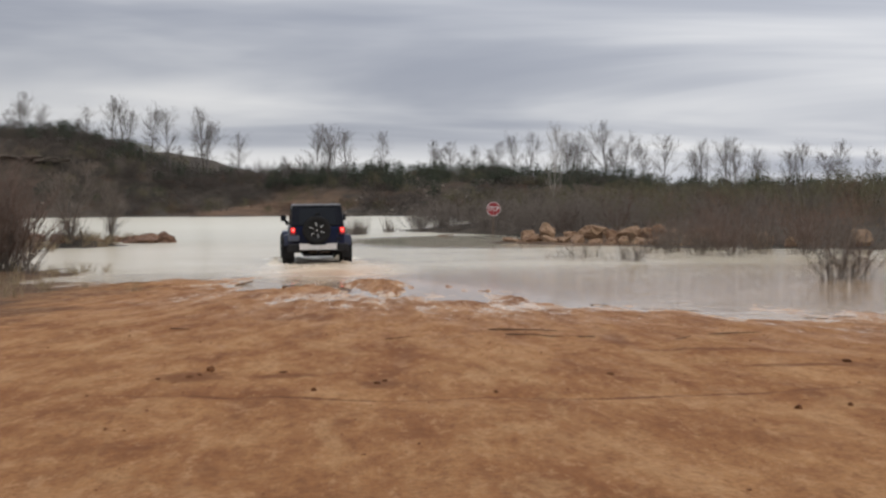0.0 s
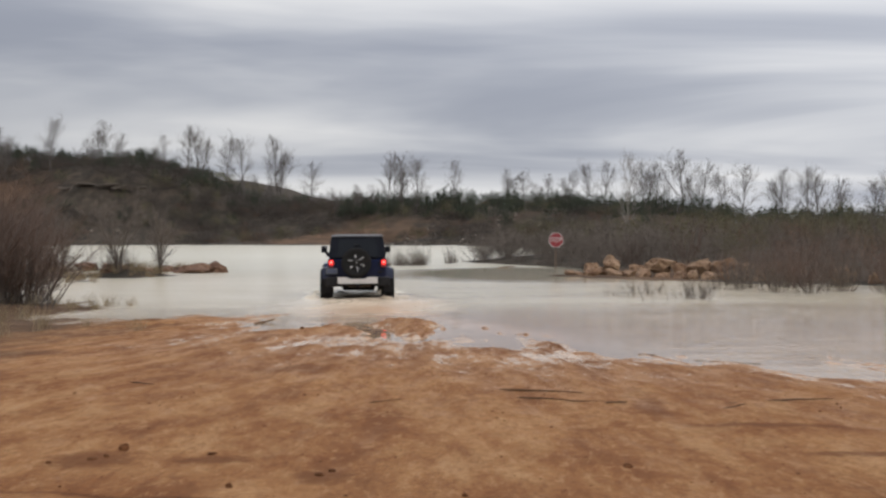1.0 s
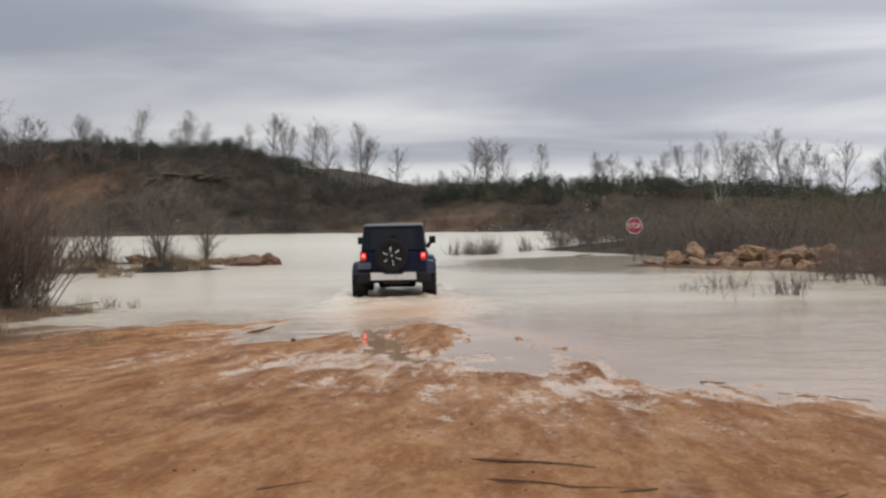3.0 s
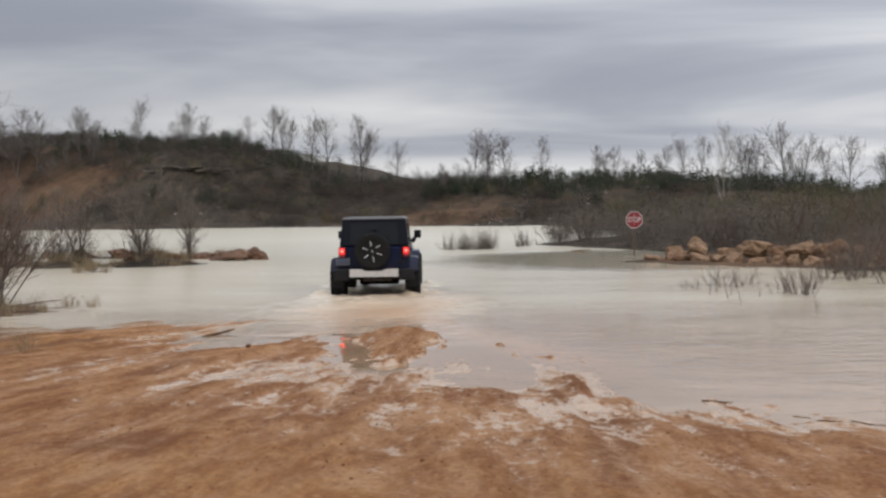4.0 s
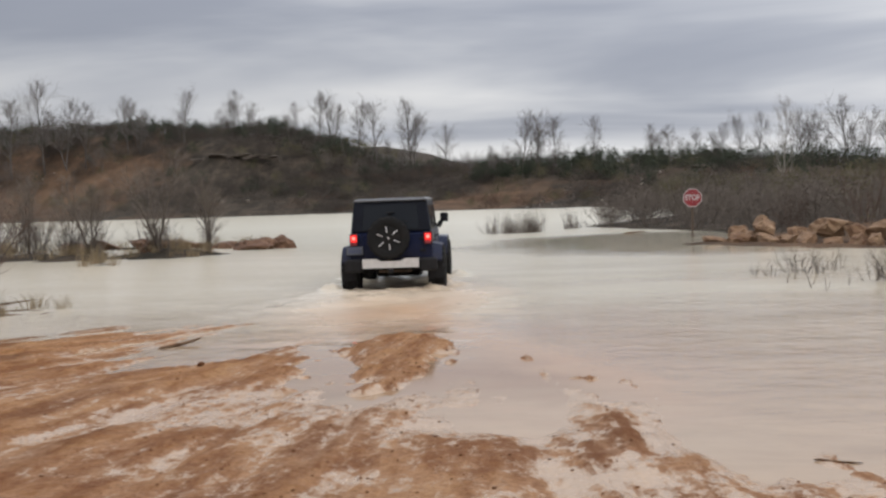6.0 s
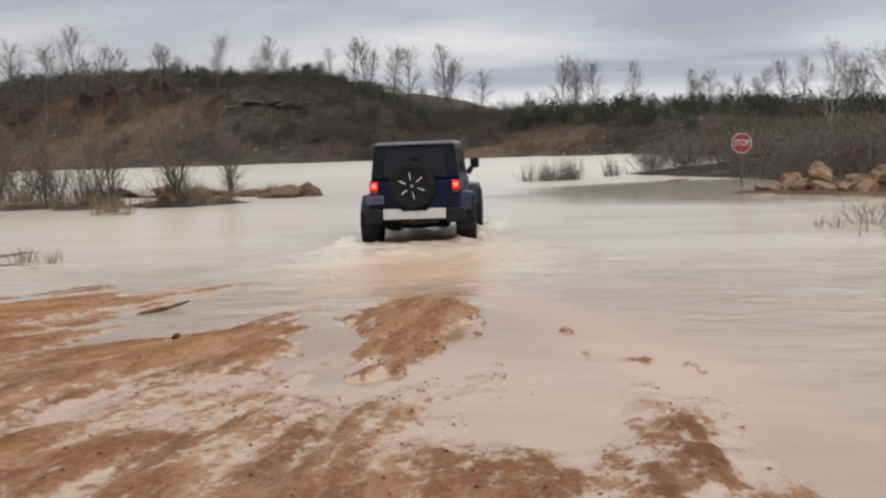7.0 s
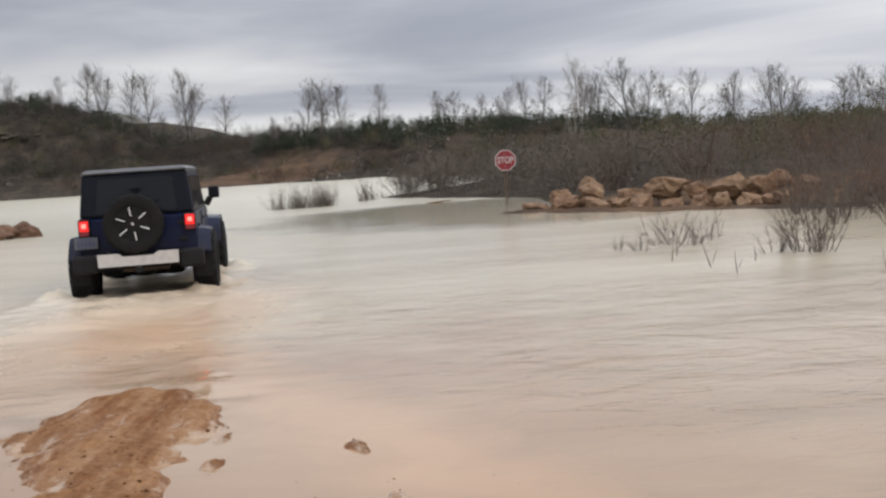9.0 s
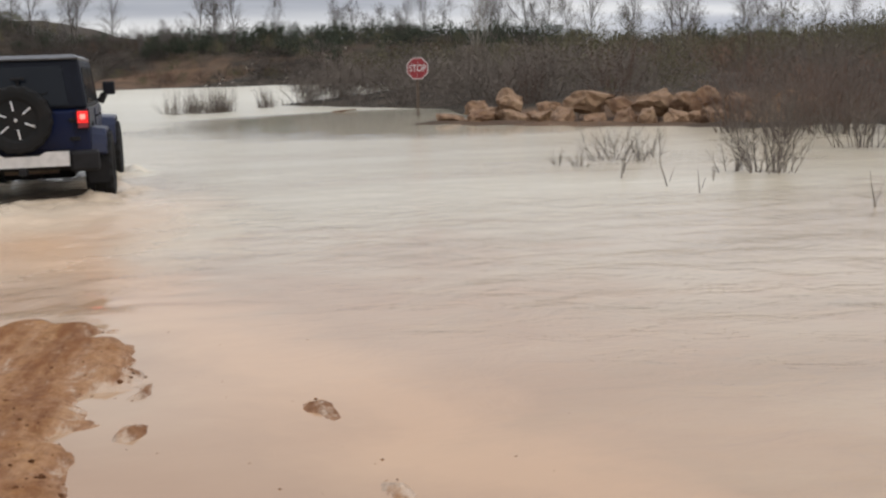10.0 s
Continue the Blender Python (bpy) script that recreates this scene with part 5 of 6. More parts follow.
islet_up = ground_height(np.array([p[0] for p in islet_grass]), np.array([p[1] for p in islet_grass])) > -0.02
islet_grass = [p for p, up in zip(islet_grass, islet_up) if up]
scatter("islet_grass", blade_kinds, rooted(islet_grass, rng, 1.0, 2.0, (0.7, 1.3), 0.0), M_STRAW, "dead straw coloured grass on the low islets", "grass")


# ---- stop sign ----
def prism(bm, outline, y0, y1):
    """A flat plate in the xz plane from y0 to y1."""
    a = [bm.verts.new((x, y0, z)) for x, z in outline]
    b = [bm.verts.new((x, y1, z)) for x, z in outline]
    bm.faces.new(a)
    bm.faces.new(b[::-1])
    for k in range(len(a)):
        j = (k + 1) % len(a)
        bm.faces.new((a[j], a[k], b[k], b[j]))
    bmesh.ops.recalc_face_normals(bm, faces=bm.faces)


def octagon(r):
    return [(r / math.cos(math.pi / 8) * math.cos(math.pi / 8 + k * math.pi / 4), r / math.cos(math.pi / 8) * math.sin(math.pi / 8 + k * math.pi / 4)) for k in range(8)]


def text_mesh(text, size, depth, material):
    cu = bpy.data.curves.new("letters", "FONT")
    cu.body, cu.size, cu.align_x, cu.align_y, cu.extrude, cu.offset = text, size, "CENTER", "CENTER", depth, size * 0.018
    ob = bpy.data.objects.new("letters", cu)
    scene.collection.objects.link(ob)
    bpy.context.view_layer.update()
    me = bpy.data.meshes.new_from_object(ob.evaluated_get(bpy.context.evaluated_depsgraph_get()))
    bpy.data.objects.remove(ob)
    me.materials.append(material)
    return me


sign = new("stop_sign")
sign.matrix_basis = pose(3.74, 54.3, 0.0, 0, 1.0, 3)
bm = bmesh.new()
prism(bm, octagon(0.32), -0.002, 0.004)
plate = part("plate", bm, M_WHITE, sign, "white bordered octagonal plate")
plate.location = (0, -0.04, 1.42)
bm = bmesh.new()
prism(bm, octagon(0.292), -0.008, -0.0035)
face = part("red_face", bm, M_RED, plate, "faded red octagonal face")
letters = new("lettering", text_mesh("STOP", 0.285, 0.002, M_WHITE))
letters.parent = plate
letters.matrix_basis = Matrix.Translation((0, -0.0115, 0)) @ Matrix.Rotation(radians(90), 4, "X") @ Matrix.Diagonal((0.74, 1.0, 1, 1))
tagged(letters, "white letters STOP")
bm = bmesh.new()
prism(bm, [(-0.035, -0.9), (0.035, -0.9), (0.035, 1.75), (-0.035, 1.75)], -0.012, -0.006)
for sx in (-1, 1):
    bmesh.ops.create_cube(bm, size=1, matrix=Matrix.Translation((sx * 0.032, 0.008, 0.425)) @ Matrix.Diagonal((0.007, 0.034, 2.65, 1)))
part("post", bm, M_POST, sign, "brown steel channel post standing in water")
for z in (0.18, -0.18):
    bm = bmesh.new()
    bmesh.ops.create_cone(bm, cap_ends=True, segments=8, radius1=0.012, radius2=0.010, depth=0.008, matrix=Matrix.Translation((0, -0.017, z)) @ Matrix.Rotation(radians(90), 4, "X"))
    part("bolt", bm, M_STEEL, plate)
tagged(sign, "red octagonal stop sign on a post in the flood water", "sign")

# ---- driftwood, sticks and clods ----
def stick(x, y, length, radius, turn, tilt=0.0, label="dead brown stick lying on the mud", z=None, seed=0):
    r = np.random.default_rng(1000 + seed)
    p, d, rings = np.array([-length / 2, 0, 0]), np.array([1.0, 0, 0]), []
    for k in range(9):
        w = radius * (1 - 0.07 * k) * r.uniform(0.8, 1.2) * (0.3 if k in (0, 8) else 1.0)
        rings.append([tuple(p + np.array([0, math.cos(a) * w, math.sin(a) * w])) for a in np.arange(6) * math.pi / 3])
        p, d = p + d * length / 8, d + r.normal(0, 0.10, 3) * np.array([0, 1, 0.15])
    verts = [v for ring in rings for v in ring]
    faces = [(6 * i + k, 6 * i + (k + 1) % 6, 6 * i + 6 + (k + 1) % 6, 6 * i + 6 + k) for i in range(8) for k in range(6)] + [tuple(range(6)), tuple(range(53, 47, -1))]
    ob = new("stick", mesh_from("stick", verts, faces, M_STICK))
    ob.matrix_basis = pose(x, y, (height_at(x, y) if z is None else z) + radius * 0.7, 0, tilt, turn)
    return tagged(ob, label, "stick")


stick(-3.41, 25.99, 0.7, 0.030, 62, -3, "dark waterlogged branch lying in the shallow pool", 0.0, 1)
stick(1.74, 15.1, 0.90, 0.014, -15, 0, seed=2)
stick(1.75, 14.5, 0.55, 0.010, -9, 0, seed=3)
stick(2.25, 14.42, 0.62, 0.014, -4, 0, seed=4)
stick(2.45, 14.36, 0.28, 0.015, 20, 0, seed=15)
stick(3.75, 14.6, 0.55, 0.010, 27, 0, seed=12)
stick(4.15, 14.75, 0.5, 0.008, 22, 0, seed=16)
stick(4.3, 14.8, 0.7, 0.009, 10, 0, seed=13)
stick(3.6, 14.25, 0.45, 0.011, 40, 0, seed=14)
stick(1.6, 60.5, 0.9, 0.05, 10, -4, "dark drift log floating before the spit", 0.0, 5)
litter = np.random.default_rng(88)
for k in range(16):
    x = 2.6 + 4.2 * (k + litter.uniform(0, 0.8)) / 16
    y = 20.3 - 0.83 * (x - 2.9) + litter.normal(0, 0.22)
    stick(x, y, litter.uniform(0.14, 0.42), litter.uniform(0.006, 0.010), -28 + litter.normal(0, 22), 0, "short wet twig washed up along the shore", seed=20 + k)
stick(0.2, 14.3, 0.4, 0.009, 40, 0, seed=10)
stick(-2.6, 15.6, 0.5, 0.009, -30, 0, seed=11)


def clod(x, y, s, flat, seed, label):
    ob = new("mud_clod", rock_mesh("mud_clod", 1100 + seed, s, s * 0.8, s * flat, M_CLOD, 9, 3))
    ob.matrix_basis = pose(x, y, height_at(x, y) + s * flat * 0.3, 0, 0, seed * 47)
    return tagged(ob, label, "clod", "clods on the mud flat")


for k, (x, y, s, flat) in enumerate(((-1.50, 11.55, 0.055, 0.8), (-1.62, 11.2, 0.04, 0.4), (-1.88, 11.05, 0.03, 0.5), (-1.55, 11.3, 0.03, 0.5), (0.10, 10.75, 0.04, 0.4), (0.16, 10.9, 0.03, 0.5), (-0.41, 10.29, 0.04, 0.6), (2.2, 11.1, 0.04, 0.5), (3.33, 9.3, 0.035, 0.7),
                                     (3.76, 9.4, 0.03, 0.6), (4.68, 12.0, 0.06, 0.4), (-0.8, 11.4, 0.05, 0.3), (-2.3, 23.9, 0.05, 0.7), (1.1, 10.1, 0.025, 0.6))):
    clod(x, y, s, flat, k, "dark lump of churned mud on the sandy flat")
pebble_kinds = [mesh_arrays(rock_mesh("pebble", 1200 + k, 1.0, 0.8, 0.55, M_CLOD, 5, 1)) for k in range(4)]
pebble_places = []
for count, px, py, lift, least, most, deep in ((1700, rng.normal(0.5, 3.0, 1700), 6 + 18 * rng.uniform(0, 1, 1700) ** 0.8, -9, 0.005, 0.018, -0.02), (900, rng.normal(0.3, 2.0, 900), rng.normal(19.0, 2.6, 900), -9, 0.005, 0.014, -0.02), (260, rng.normal(-0.3, 0.55, 260), rng.normal(24.4, 1.2, 260), -0.008, 0.004, 0.011, -0.06), (800, rng.normal(0.7, 1.0, 800), rng.normal(23.3, 1.4, 800), -0.008, 0.005, 0.017, -0.13)):
    for x, y, z in zip(px, py, ground_height(px, py)):
        if z > deep:
            pebble_places.append((x, y, max(z, lift), rng.uniform(0, 6.28), least + most * rng.uniform(0, 1) ** (5 if count > 850 else 3), rng.uniform(0.6, 1.1)))
scatter("pebbles", pebble_kinds, pebble_places, M_CLOD, "small dark pebbles and mud crumbs on the flat", "pebbles")


# ---- the off-road car ----
def box(cx, cy, cz, sx, sy, sz, bevel=0.0, turn=None, seg=2):
    bm = bmesh.new()
    bmesh.ops.create_cube(bm, size=1, matrix=Matrix.Diagonal((sx, sy, sz, 1)))
    if bevel:
        bmesh.ops.bevel(bm, geom=bm.edges[:], offset=bevel, segments=seg, affect="EDGES", profile=0.5)
    m = Matrix.Translation((cx, cy, cz))
    if turn is not None:
        m = m @ turn
    bmesh.ops.transform(bm, matrix=m, verts=bm.verts)
    return bm


def loft(sections, bevel=0.0):
    """Closed rings of equal length joined in order and capped."""
    bm = bmesh.new()
    rings = [[bm.verts.new(p) for p in s] for s in sections]
    for a, b in zip(rings, rings[1:]):
        for k in range(len(a)):
            j = (k + 1) % len(a)
            bm.faces.new((a[k], a[j], b[j], b[k]))
    bm.faces.new(rings[0])
    bm.faces.new(rings[-1][::-1])
    bmesh.ops.recalc_face_normals(bm, faces=bm.faces)
    if bevel:
        bmesh.ops.bevel(bm, geom=bm.edges[:], offset=bevel, segments=2, affect="EDGES", profile=0.5)
    return bm


def rect(x, y0, y1, z):
    return [(-x, y0, z), (x, y0, z), (x, y1, z), (-x, y1, z)]


def lathe(profile, segments=40, axis="X"):
    """Turns (radius, offset along the axis) rings about an axis through the origin."""
    bm = bmesh.new()
    rings = []
    for r, o in profile:
        ring = []
        for k in range(segments):
            t = 2 * math.pi * k / segments
            p = (o, r * math.cos(t), r * math.sin(t)) if axis == "X" else (r * math.cos(t), o, r * math.sin(t))
            ring.append(bm.verts.new(p))
        rings.append(ring)
    for a, b in zip(rings, rings[1:]):
        for k in range(segments):
            j = (k + 1) % segments
            bm.faces.new((a[k], a[j], b[j], b[k]))
    for ring in (rings[0], rings[-1]):
        if profile[rings.index(ring)][0] > 1e-4:
            bm.faces.new(ring)
    bmesh.ops.recalc_face_normals(bm, faces=bm.faces)
    return bm


def tyre_bm(r, w, axis):
    """A mud tyre: turned profile with staggered lugs raised from its tread."""
    h = w / 2
    profile = [(0.56, -0.80, 0), (0.66, -0.98, 0), (0.82, -1.03, 0), (0.92, -0.97, 1), (0.955, -0.80, 1), (0.955, -0.42, 1), (0.945, -0.36, 2), (0.945, 0.36, 2), (0.955, 0.42, 3), (0.955, 0.80, 3), (0.92, 0.97, 3), (0.82, 1.03, 0), (0.66, 0.98, 0), (0.56, 0.80, 0)]
    bm, rings, n = bmesh.new(), [], 72
    for f, o, lug in profile:
        ring = []
        for k in range(n):
            t = 2 * math.pi * k / n
            up = 1.0 + (0.045 if lug and (k + lug * 2) % 4 < 2 else 0.0)
            q = r * f * up
            p = (o * h, q * math.cos(t), q * math.sin(t)) if axis == "X" else (q * math.cos(t), o * h, q * math.sin(t))
            ring.append(bm.verts.new(p))
        rings.append(ring)
    for a, b in zip(rings, rings[1:]):
        for k in range(n):
            j = (k + 1) % n
            bm.faces.new((a[k], a[j], b[j], b[k]))
    for ring in (rings[0], rings[-1]):
        bm.faces.new(ring)
    bmesh.ops.recalc_face_normals(bm, faces=bm.faces)
    return bm


def wheel(parent, x, y, z, side):
    t = part("wheel", tyre_bm(0.47, 0.33, "X"), M_TYRE, parent, "wide mud tyre, wet and muddy")
    t.location = (x, y, z)
    h = 0.16
    part("rim", lathe([(0.265, -side * h * 0.85), (0.25, side * h * 0.35), (0.13, side * h * 0.15), (0.055, side * h * 0.35), (0.001, side * h * 0.4)], 28), M_PLASTIC, t, "black alloy rim", True)
    for k in range(6):
        a = radians(60 * k + 10)
        bm = box(side * h * 0.55, 0, 0.175, 0.02, 0.035, 0.13, 0.005)
        bmesh.ops.transform(bm, matrix=Matrix.Rotation(a, 4, "X"), verts=bm.verts)
        part("spoke", bm, M_CHROME, t)
    return t


def flare(parent, y, z, r, x0, x1, a0, a1, flat):
    """A broad mudguard swept over a wheel."""
    bm = bmesh.new()
    rings = []
    for k in range(13):
        t = radians(a0 + (a1 - a0) * k / 12)
        py, pz = y + r * 1.10 * math.cos(t), z + min(r * math.sin(t), flat)
        qy, qz = y + (r - 0.05) * 1.10 * math.cos(t), z + min((r - 0.05) * math.sin(t), flat - 0.045)
        rings.append([bm.verts.new(p) for p in ((x0, py, pz), (x1, py, pz - 0.035), (x1, qy, qz - 0.05), (x0, qy, qz))])
    for a, b in zip(rings, rings[1:]):
        for k in range(4):
            j = (k + 1) % 4
            bm.faces.new((a[k], a[j], b[j], b[k]))
    bm.faces.new(rings[0])
    bm.faces.new(rings[-1][::-1])
    bmesh.ops.recalc_face_normals(bm, faces=bm.faces)
    bmesh.ops.bevel(bm, geom=[e for e in bm.edges if e.calc_face_angle(0) > 0.7], offset=0.012, segments=2, affect="EDGES")
    return part("mudguard", bm, M_PAINT, parent, "blue painted mudguard caked with mud")


LIFT = 0.035


def build_car():
    car = new("off_road_car")
    bed = sum(height_at(CAR[0] + dx, CAR[1] + dy) for dx, dy in ((-0.8, 0), (0.8, 0), (-1.1, 2.9), (0.5, 2.9))) / 4
    car.matrix_basis = Matrix.Translation((CAR[0], CAR[1], bed - 0.01 + LIFT)) @ Matrix.Rotation(CAR_TURN, 4, "Z")
    # tub with the rear wheel arch cut into its side profile
    arch = [(0.56 * math.cos(radians(a)), 0.46 + 0.56 * math.sin(radians(a))) for a in range(158, 20, -12)]
    side = [(-0.60, 0.66)] + [(-0.56, 0.66)] + arch + [(0.60, 0.60), (2.15, 0.60), (2.28, 0.75), (2.28, 1.16), (2.15, 1.19), (-0.56, 1.19), (-0.60, 1.15)]
    bm = bmesh.new()
    rings = []
    for x in (-0.775, -0.755, 0.755, 0.775):
        k = 0.985 if abs(x) > 0.76 else 1.0
        rings.append([bm.verts.new((x, 0.85 + (py - 0.85) * k, 0.9 + (pz - 0.9) * k)) for py, pz in side])
    for a, b in zip(rings, rings[1:]):
        for k in range(len(a)):
            j = (k + 1) % len(a)
            bm.faces.new((a[k], a[j], b[j], b[k]))
    bm.faces.new(rings[0])
    bm.faces.new(rings[-1][::-1])
    bmesh.ops.recalc_face_normals(bm, faces=bm.faces)
    tub = part("body", bm, M_PAINT, car, "dark blue body tub with mud along the sills")
    part("tailgate", box(0.02, -0.612, 0.93, 1.12, 0.03, 0.46, 0.012), M_PAINT, tub, "dark blue tailgate")
    for sx in (-1, 1):
        for k, (y0, y1) in enumerate(((0.62, 1.38), (1.42, 2.14))):
            part("door", box(sx * 0.778, (y0 + y1) / 2, 0.90, 0.022, y1 - y0, 0.52, 0.01), M_PAINT, tub, "dark blue side door")
            part("door_handle", box(sx * 0.80, y0 + 0.12, 1.06, 0.03, 0.12, 0.03, 0.01), M_PLASTIC, tub, "black door handle")
        part("side_step", box(sx * 0.80, 1.25, 0.52, 0.10, 1.45, 0.07, 0.025), M_PLASTIC, car, "black tubular side step")
    # bonnet, grille and front guards
    bonnet = part("bonnet", loft([[(-0.60, 2.26, 0.75), (0.60, 2.26, 0.75), (0.60, 2.26, 1.10), (0.52, 2.26, 1.17), (-0.52, 2.26, 1.17), (-0.60, 2.26, 1.10)],
                                  [(-0.50, 3.50, 0.70), (0.50, 3.50, 0.70), (0.50, 3.50, 1.03), (0.42, 3.50, 1.09), (-0.42, 3.50, 1.09), (-0.50, 3.50, 1.03)]], 0.015), M_PAINT, car, "dark blue bonnet")
    part("grille", box(0, 3.51, 0.88, 1.0, 0.05, 0.40, 0.02), M_PAINT, bonnet)
    for sx in (-1, 1):
        bm = lathe([(0.085, 0.0), (0.085, 0.03), (0.05, 0.05), (0.001, 0.055)], 20, "Y")
        bmesh.ops.translate(bm, verts=bm.verts, vec=(sx * 0.36, 3.53, 0.93))
        part("headlight", bm, M_GLASS, bonnet, "round clear headlight")
    part("front_bumper", box(0, 3.72, 0.58, 1.6, 0.16, 0.18, 0.03), M_PLASTIC, car, "black steel front bumper")
    for sx in (-1, 1):
        flare(car, 0, 0.46, 0.60, sx * 0.77, sx * 0.955, 18, 160, 0.50)
        flare(car, 2.95, 0.46, 0.66, sx * 0.52, sx * 0.955, 8, 165, 0.56)
    # hardtop and glass
    top = part("hardtop", loft([rect(0.765, -0.60, 2.00, 1.19), rect(0.757, -0.595, 1.96, 1.26), rect(0.700, -0.535, 1.66, 1.775)], 0.03), M_TOP, car, "black moulded hardtop")
    # the sky's highlight along the roof is painted as a paler panel
    part("roof_panel", loft([rect(0.697, -0.56, 1.62, 1.772), rect(0.707, -0.575, 1.63, 1.795), rect(0.63, -0.50, 1.52, 1.835)], 0.012), M_ROOF_SHEEN, top, "roof panel, painted paler than the sides for the sky's sheen")
    def lean(z):
        return -0.60 + (z - 1.19) / 0.585 * 0.065
    rear = part("rear_window", loft([[(-0.55, lean(1.23) - 0.012, 1.23), (0.55, lean(1.23) - 0.012, 1.23), (0.50, lean(1.70) - 0.012, 1.70), (-0.50, lean(1.70) - 0.012, 1.70)],
                              [(-0.55, lean(1.23) + 0.02, 1.23), (0.55, lean(1.23) + 0.02, 1.23), (0.50, lean(1.70) + 0.02, 1.70), (-0.50, lean(1.70) + 0.02, 1.70)]], 0.004), M_GLASS, top, "tinted rear window")
    part("wiper", box(0.12, lean(1.34) - 0.03, 1.34, 0.42, 0.02, 0.018, 0.004, Matrix.Rotation(radians(-14), 4, "Y")), M_PLASTIC, rear, "black rear wiper")
    part("brake_light", box(0.0, -0.70, 1.56, 0.16, 0.04, 0.035, 0.008), M_PLASTIC, top, "unlit high brake light")
    part("brake_light_bracket", box(0.0, -0.69, 1.40, 0.035, 0.03, 0.32, 0.006), M_PLASTIC, top)
    for sx in (-1, 1):
        for y0, y1, cut in ((-0.42, 0.52, 0.0), (0.64, 1.32, 0.0), (1.44, 1.86, 0.16)):
            def wall(z):
                return sx * (0.764 - (z - 1.20) / 0.575 * 0.064)
            ring = []
            for off in (0.008, -0.02):
                ring.append([(wall(1.24) + sx * off, y0, 1.24), (wall(1.24) + sx * off, y1, 1.24), (wall(1.68) + sx * off, y1 - cut - 0.02, 1.68), (wall(1.68) + sx * off, y0 + 0.03, 1.68)])
            part("side_window", loft(ring), M_GLASS, top, "tinted side window")
    part("windscreen", loft([[(-0.70, 2.20, 1.18), (0.70, 2.20, 1.18), (0.64, 1.66, 1.78), (-0.64, 1.66, 1.78)], [(-0.70, 2.14, 1.18), (0.70, 2.14, 1.18), (0.64, 1.60, 1.78), (-0.64, 1.60, 1.78)]]), M_GLASS, car, "windscreen glass")
    for sx in (-1, 1):
        part("windscreen_pillar", loft([[(sx * 0.69, 2.22, 1.17), (sx * 0.76, 2.22, 1.17), (sx * 0.685, 1.66, 1.79), (sx * 0.63, 1.66, 1.79)], [(sx * 0.69, 2.12, 1.17), (sx * 0.76, 2.12, 1.17), (sx * 0.685, 1.57, 1.79), (sx * 0.63, 1.57, 1.79)]]), M_PAINT, car)
        arm = part("mirror", box(sx * 0.92, 2.02, 1.40, 0.17, 0.09, 0.19, 0.025), M_PLASTIC, car, "black door mirror")
        part("mirror_arm", box(sx * 0.82, 2.03, 1.26, 0.10, 0.05, 0.14, 0.015, Matrix.Rotation(radians(sx * 30), 4, "Y")), M_PLASTIC, arm)
        part("mirror_glass", box(sx * 0.92, 1.972, 1.40, 0.13, 0.006, 0.145, 0.002), M_GLASS, arm, "mirror glass")
        # lit tail lamps
        house = part("tail_light", box(sx * 0.705, -0.635, 1.06, 0.155, 0.075, 0.235, 0.012), M_PLASTIC, car, "square tail light housing")
        part("lens", box(sx * 0.705, -0.676, 1.085, 0.125, 0.02, 0.145, 0.008), M_LAMP, house, "glowing red brake lens")
        part("bulb", box(sx * 0.705, -0.687, 1.09, 0.06, 0.012, 0.06, 0.005), M_BULB, house, "bright lit core of the lamp")
        part("reverse_lens", box(sx * 0.705, -0.674, 0.98, 0.12, 0.015, 0.05, 0.005), M_RED, house, "dark red lower lens")
        part("bumper_end", box(sx * 0.70, -0.74, 0.57, 0.34, 0.20, 0.25, 0.04), M_PLASTIC, car, "black rear bumper end")
        part("mud_flap", box(sx * 0.83, -0.46, 0.42, 0.26, 0.012, 0.30, 0.004), M_PLASTIC, car, "black mud flap")
    beam = part("rear_bumper", box(0, -0.77, 0.57, 1.08, 0.18, 0.13, 0.02), M_PLASTIC, car, "black rear bumper beam")
    prof = [(-0.535, 0.70), (-0.53, 0.525), (0.53, 0.525), (0.535, 0.70), (0.27, 0.70), (0.19, 0.655), (-0.19, 0.655), (-0.27, 0.70)]
    bm = bmesh.new()
    prism(bm, prof, -0.885, -0.86)
    part("bumper_plate", bm, M_STEEL, beam, "bright metal bumper plate, scooped under the spare")
    part("tow_hitch", box(0.0, -0.84, 0.47, 0.09, 0.2, 0.08, 0.01), M_PLASTIC, beam, "square tow hitch")
    # spare wheel
    spare = part("spare_wheel", tyre_bm(0.405, 0.27, "Y"), M_TYRE, car, "spare mud tyre on the tailgate")
    spare.location = (-0.03, -0.80, 1.085)
    part("rim", lathe([(0.25, 0.10), (0.24, -0.03), (0.12, -0.07), (0.05, -0.10), (0.001, -0.105)], 32, "Y"), M_PLASTIC, spare, "black alloy rim", True)
    for k in range(6):
        bm = box(0, -0.110, 0.168, 0.015, 0.04, 0.12, 0.004)
        bmesh.ops.transform(bm, matrix=Matrix.Rotation(radians(60 * k - 9), 4, "Y"), verts=bm.verts)
        part("spoke", bm, M_CHROME, spare, "bright machined spoke")
    part("hub", lathe([(0.020, -0.09), (0.018, -0.125), (0.001, -0.13)], 16, "Y"), M_STEEL, spare)
    part("spare_mount", box(-0.03, -0.65, 1.06, 0.30, 0.09, 0.30, 0.02), M_PLASTIC, car, "black spare wheel carrier")
    for z in (0.83, 1.05):
        part("hinge", box(0.60, -0.64, z, 0.12, 0.03, 0.05, 0.01), M_PLASTIC, tub)
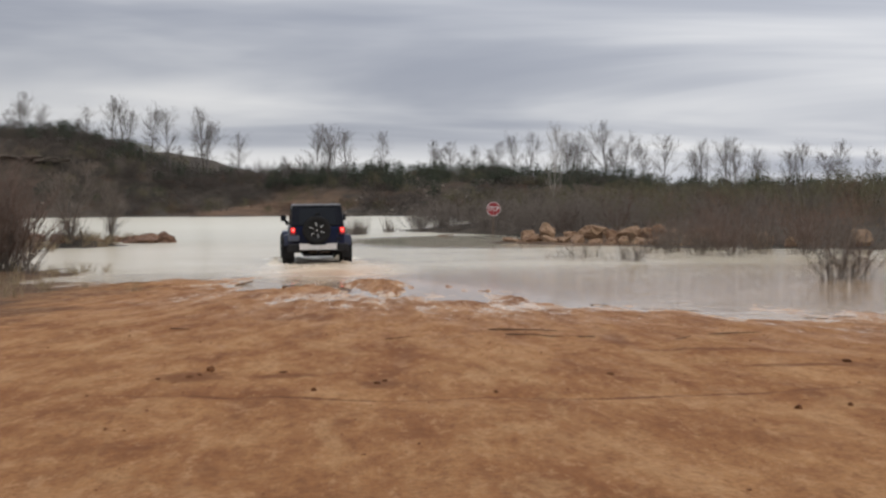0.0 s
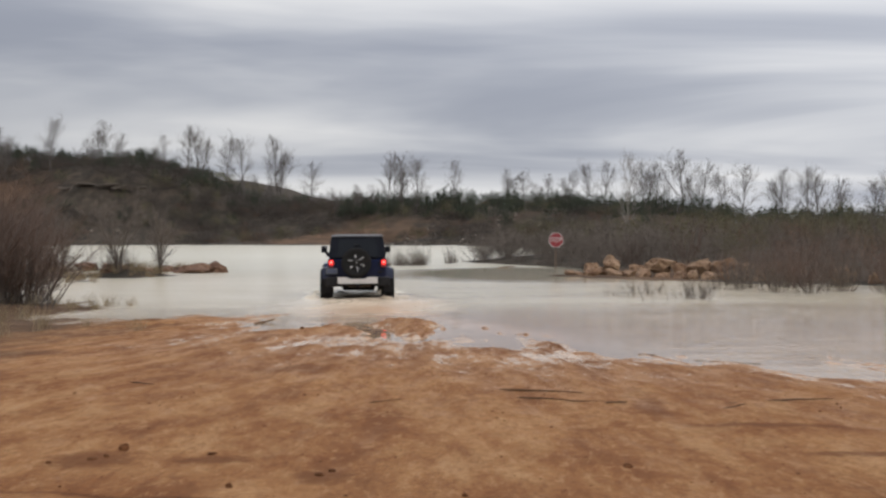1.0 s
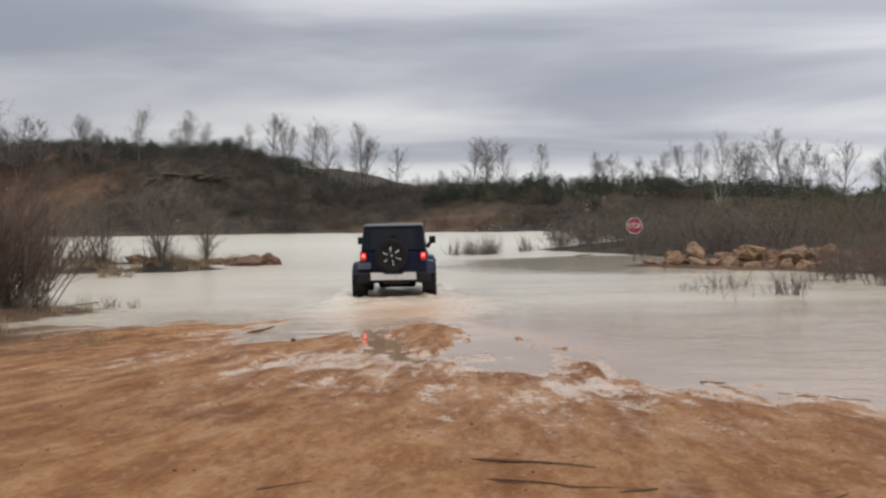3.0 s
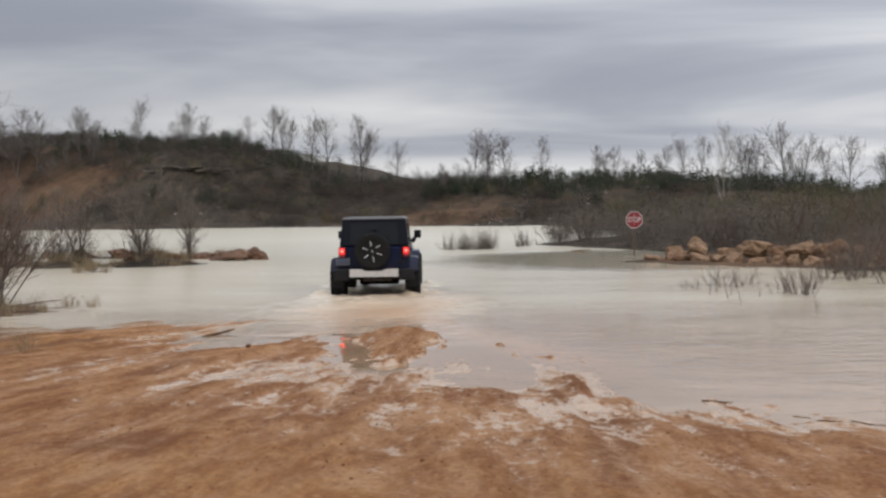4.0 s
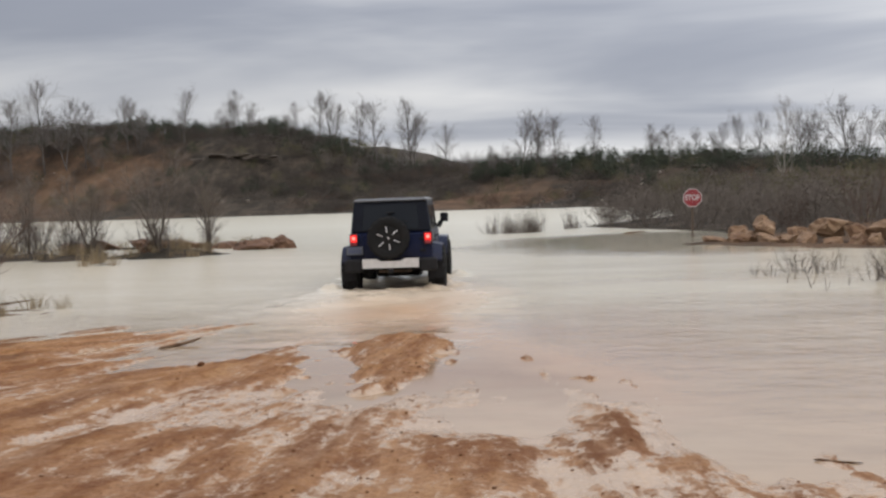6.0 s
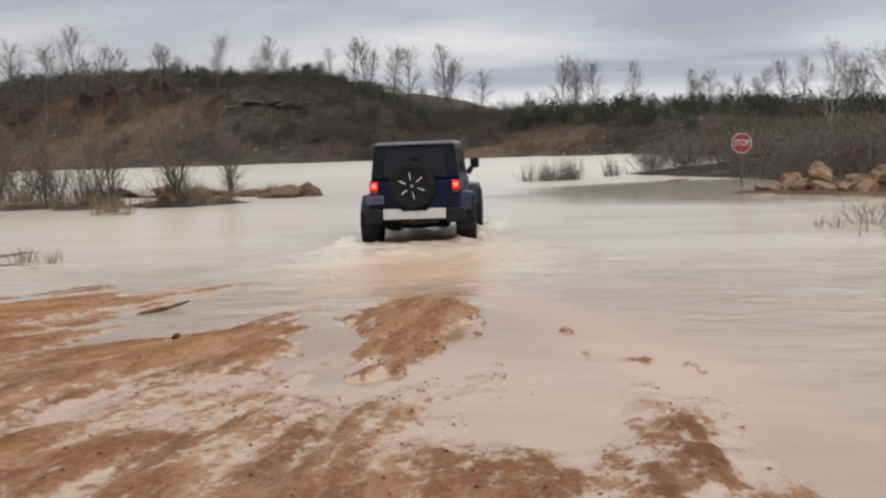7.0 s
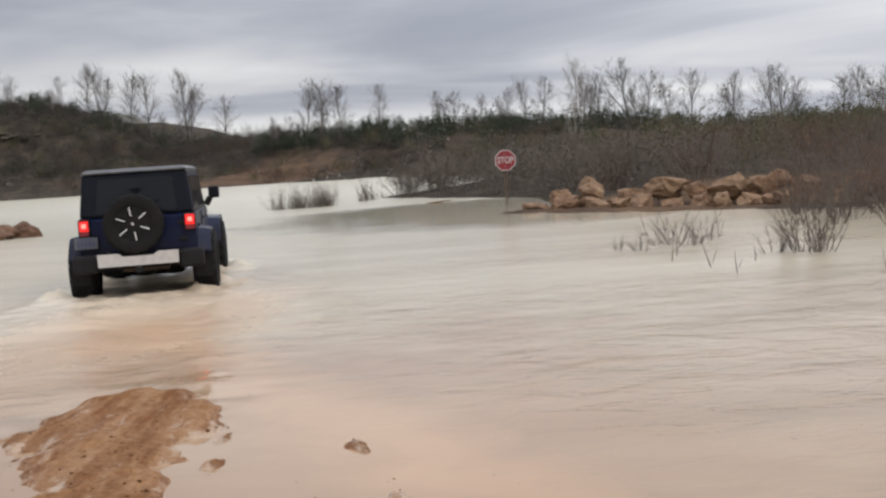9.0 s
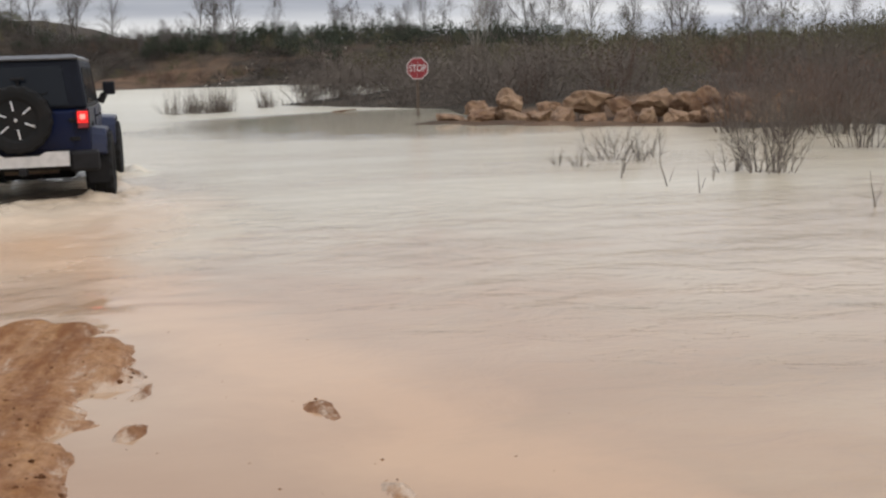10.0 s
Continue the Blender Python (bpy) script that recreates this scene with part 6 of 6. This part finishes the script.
    # number plate with unreadable characters
    number = part("number_plate", box(-0.69, -0.70, 0.855, 0.31, 0.012, 0.155, 0.004), M_NUMBER, car, "dull number plate with dark bars")
    part("plate_bracket", box(-0.69, -0.672, 0.855, 0.33, 0.04, 0.17, 0.008), M_PLASTIC, number)
    for k in range(5):
        part("bar", box(-0.69 - 0.10 + 0.05 * k, -0.7085, 0.845, 0.032, 0.004, 0.07), M_INK, number)
    part("bar", box(-0.69, -0.7085, 0.91, 0.2, 0.004, 0.018), M_INK, number)
    # running gear
    for y in (0, 2.95):
        bm = lathe([(0.05, -0.70), (0.05, 0.70)], 14, "X")
        bmesh.ops.translate(bm, verts=bm.verts, vec=(0, y, 0.455))
        axle = part("axle", bm, M_PLASTIC, car, "muddy solid axle", True)
        bm = bmesh.new()
        bmesh.ops.create_uvsphere(bm, u_segments=16, v_segments=10, radius=0.16, matrix=Matrix.Translation((0.0 if y == 0 else 0.2, y, 0.45)) @ Matrix.Diagonal((1.1, 1.0, 0.9, 1)))
        part("differential", bm, M_PLASTIC, axle, "", True)
        for sx in (-1, 1):
            wheel(car, sx * 0.835, y, 0.455 - LIFT + 0.015, sx)
            part("spring", lathe([(0.055, 0), (0.055, 0.01)], 12), M_PLASTIC, axle).matrix_basis = pose(sx * 0.5, y, 0.6, 0, 90, 0)
    part("chassis", box(0, 1.4, 0.56, 0.95, 4.2, 0.14, 0.03), M_PLASTIC, car, "black chassis frame")
    # unseen tank boxes and skid plate, added low to hide bright water beneath
    part("fuel_tank", box(-0.1, 0.55, 0.47, 0.62, 0.8, 0.2, 0.04), M_PLASTIC, car, "black fuel tank block, added to darken the gap under the car")
    part("skid_plate", box(0, 1.55, 0.37, 0.86, 1.5, 0.06, 0.02), M_PLASTIC, car, "gearbox skid plate, added to block light under the car")
    part("fuel_tank_guard", box(0.05, 0.75, 0.36, 0.9, 0.7, 0.16, 0.05), M_PLASTIC, car, "lower black tank block, added to block light under the car")
    # added valance, keeps the bright horizon from reflecting under the floor
    part("front_valance", box(0, 3.62, 0.40, 1.25, 0.08, 0.26, 0.03), M_PLASTIC, car, "black valance below the front bumper, added to block light under the car")
    part("cross_member", box(0, -0.45, 0.54, 1.1, 0.2, 0.16, 0.02), M_PLASTIC, car, "black rear cross member")
    bm = bmesh.new()
    bmesh.ops.create_cone(bm, cap_ends=True, segments=16, radius1=0.09, radius2=0.09, depth=0.62, matrix=Matrix.Translation((0.05, -0.42, 0.50)) @ Matrix.Rotation(radians(90), 4, "Y"))
    part("silencer", bm, M_POST, car, "muddy exhaust silencer", True)
    return tagged(car, "dark blue off-road car with black hardtop, wading in muddy water", "car")


build_car()
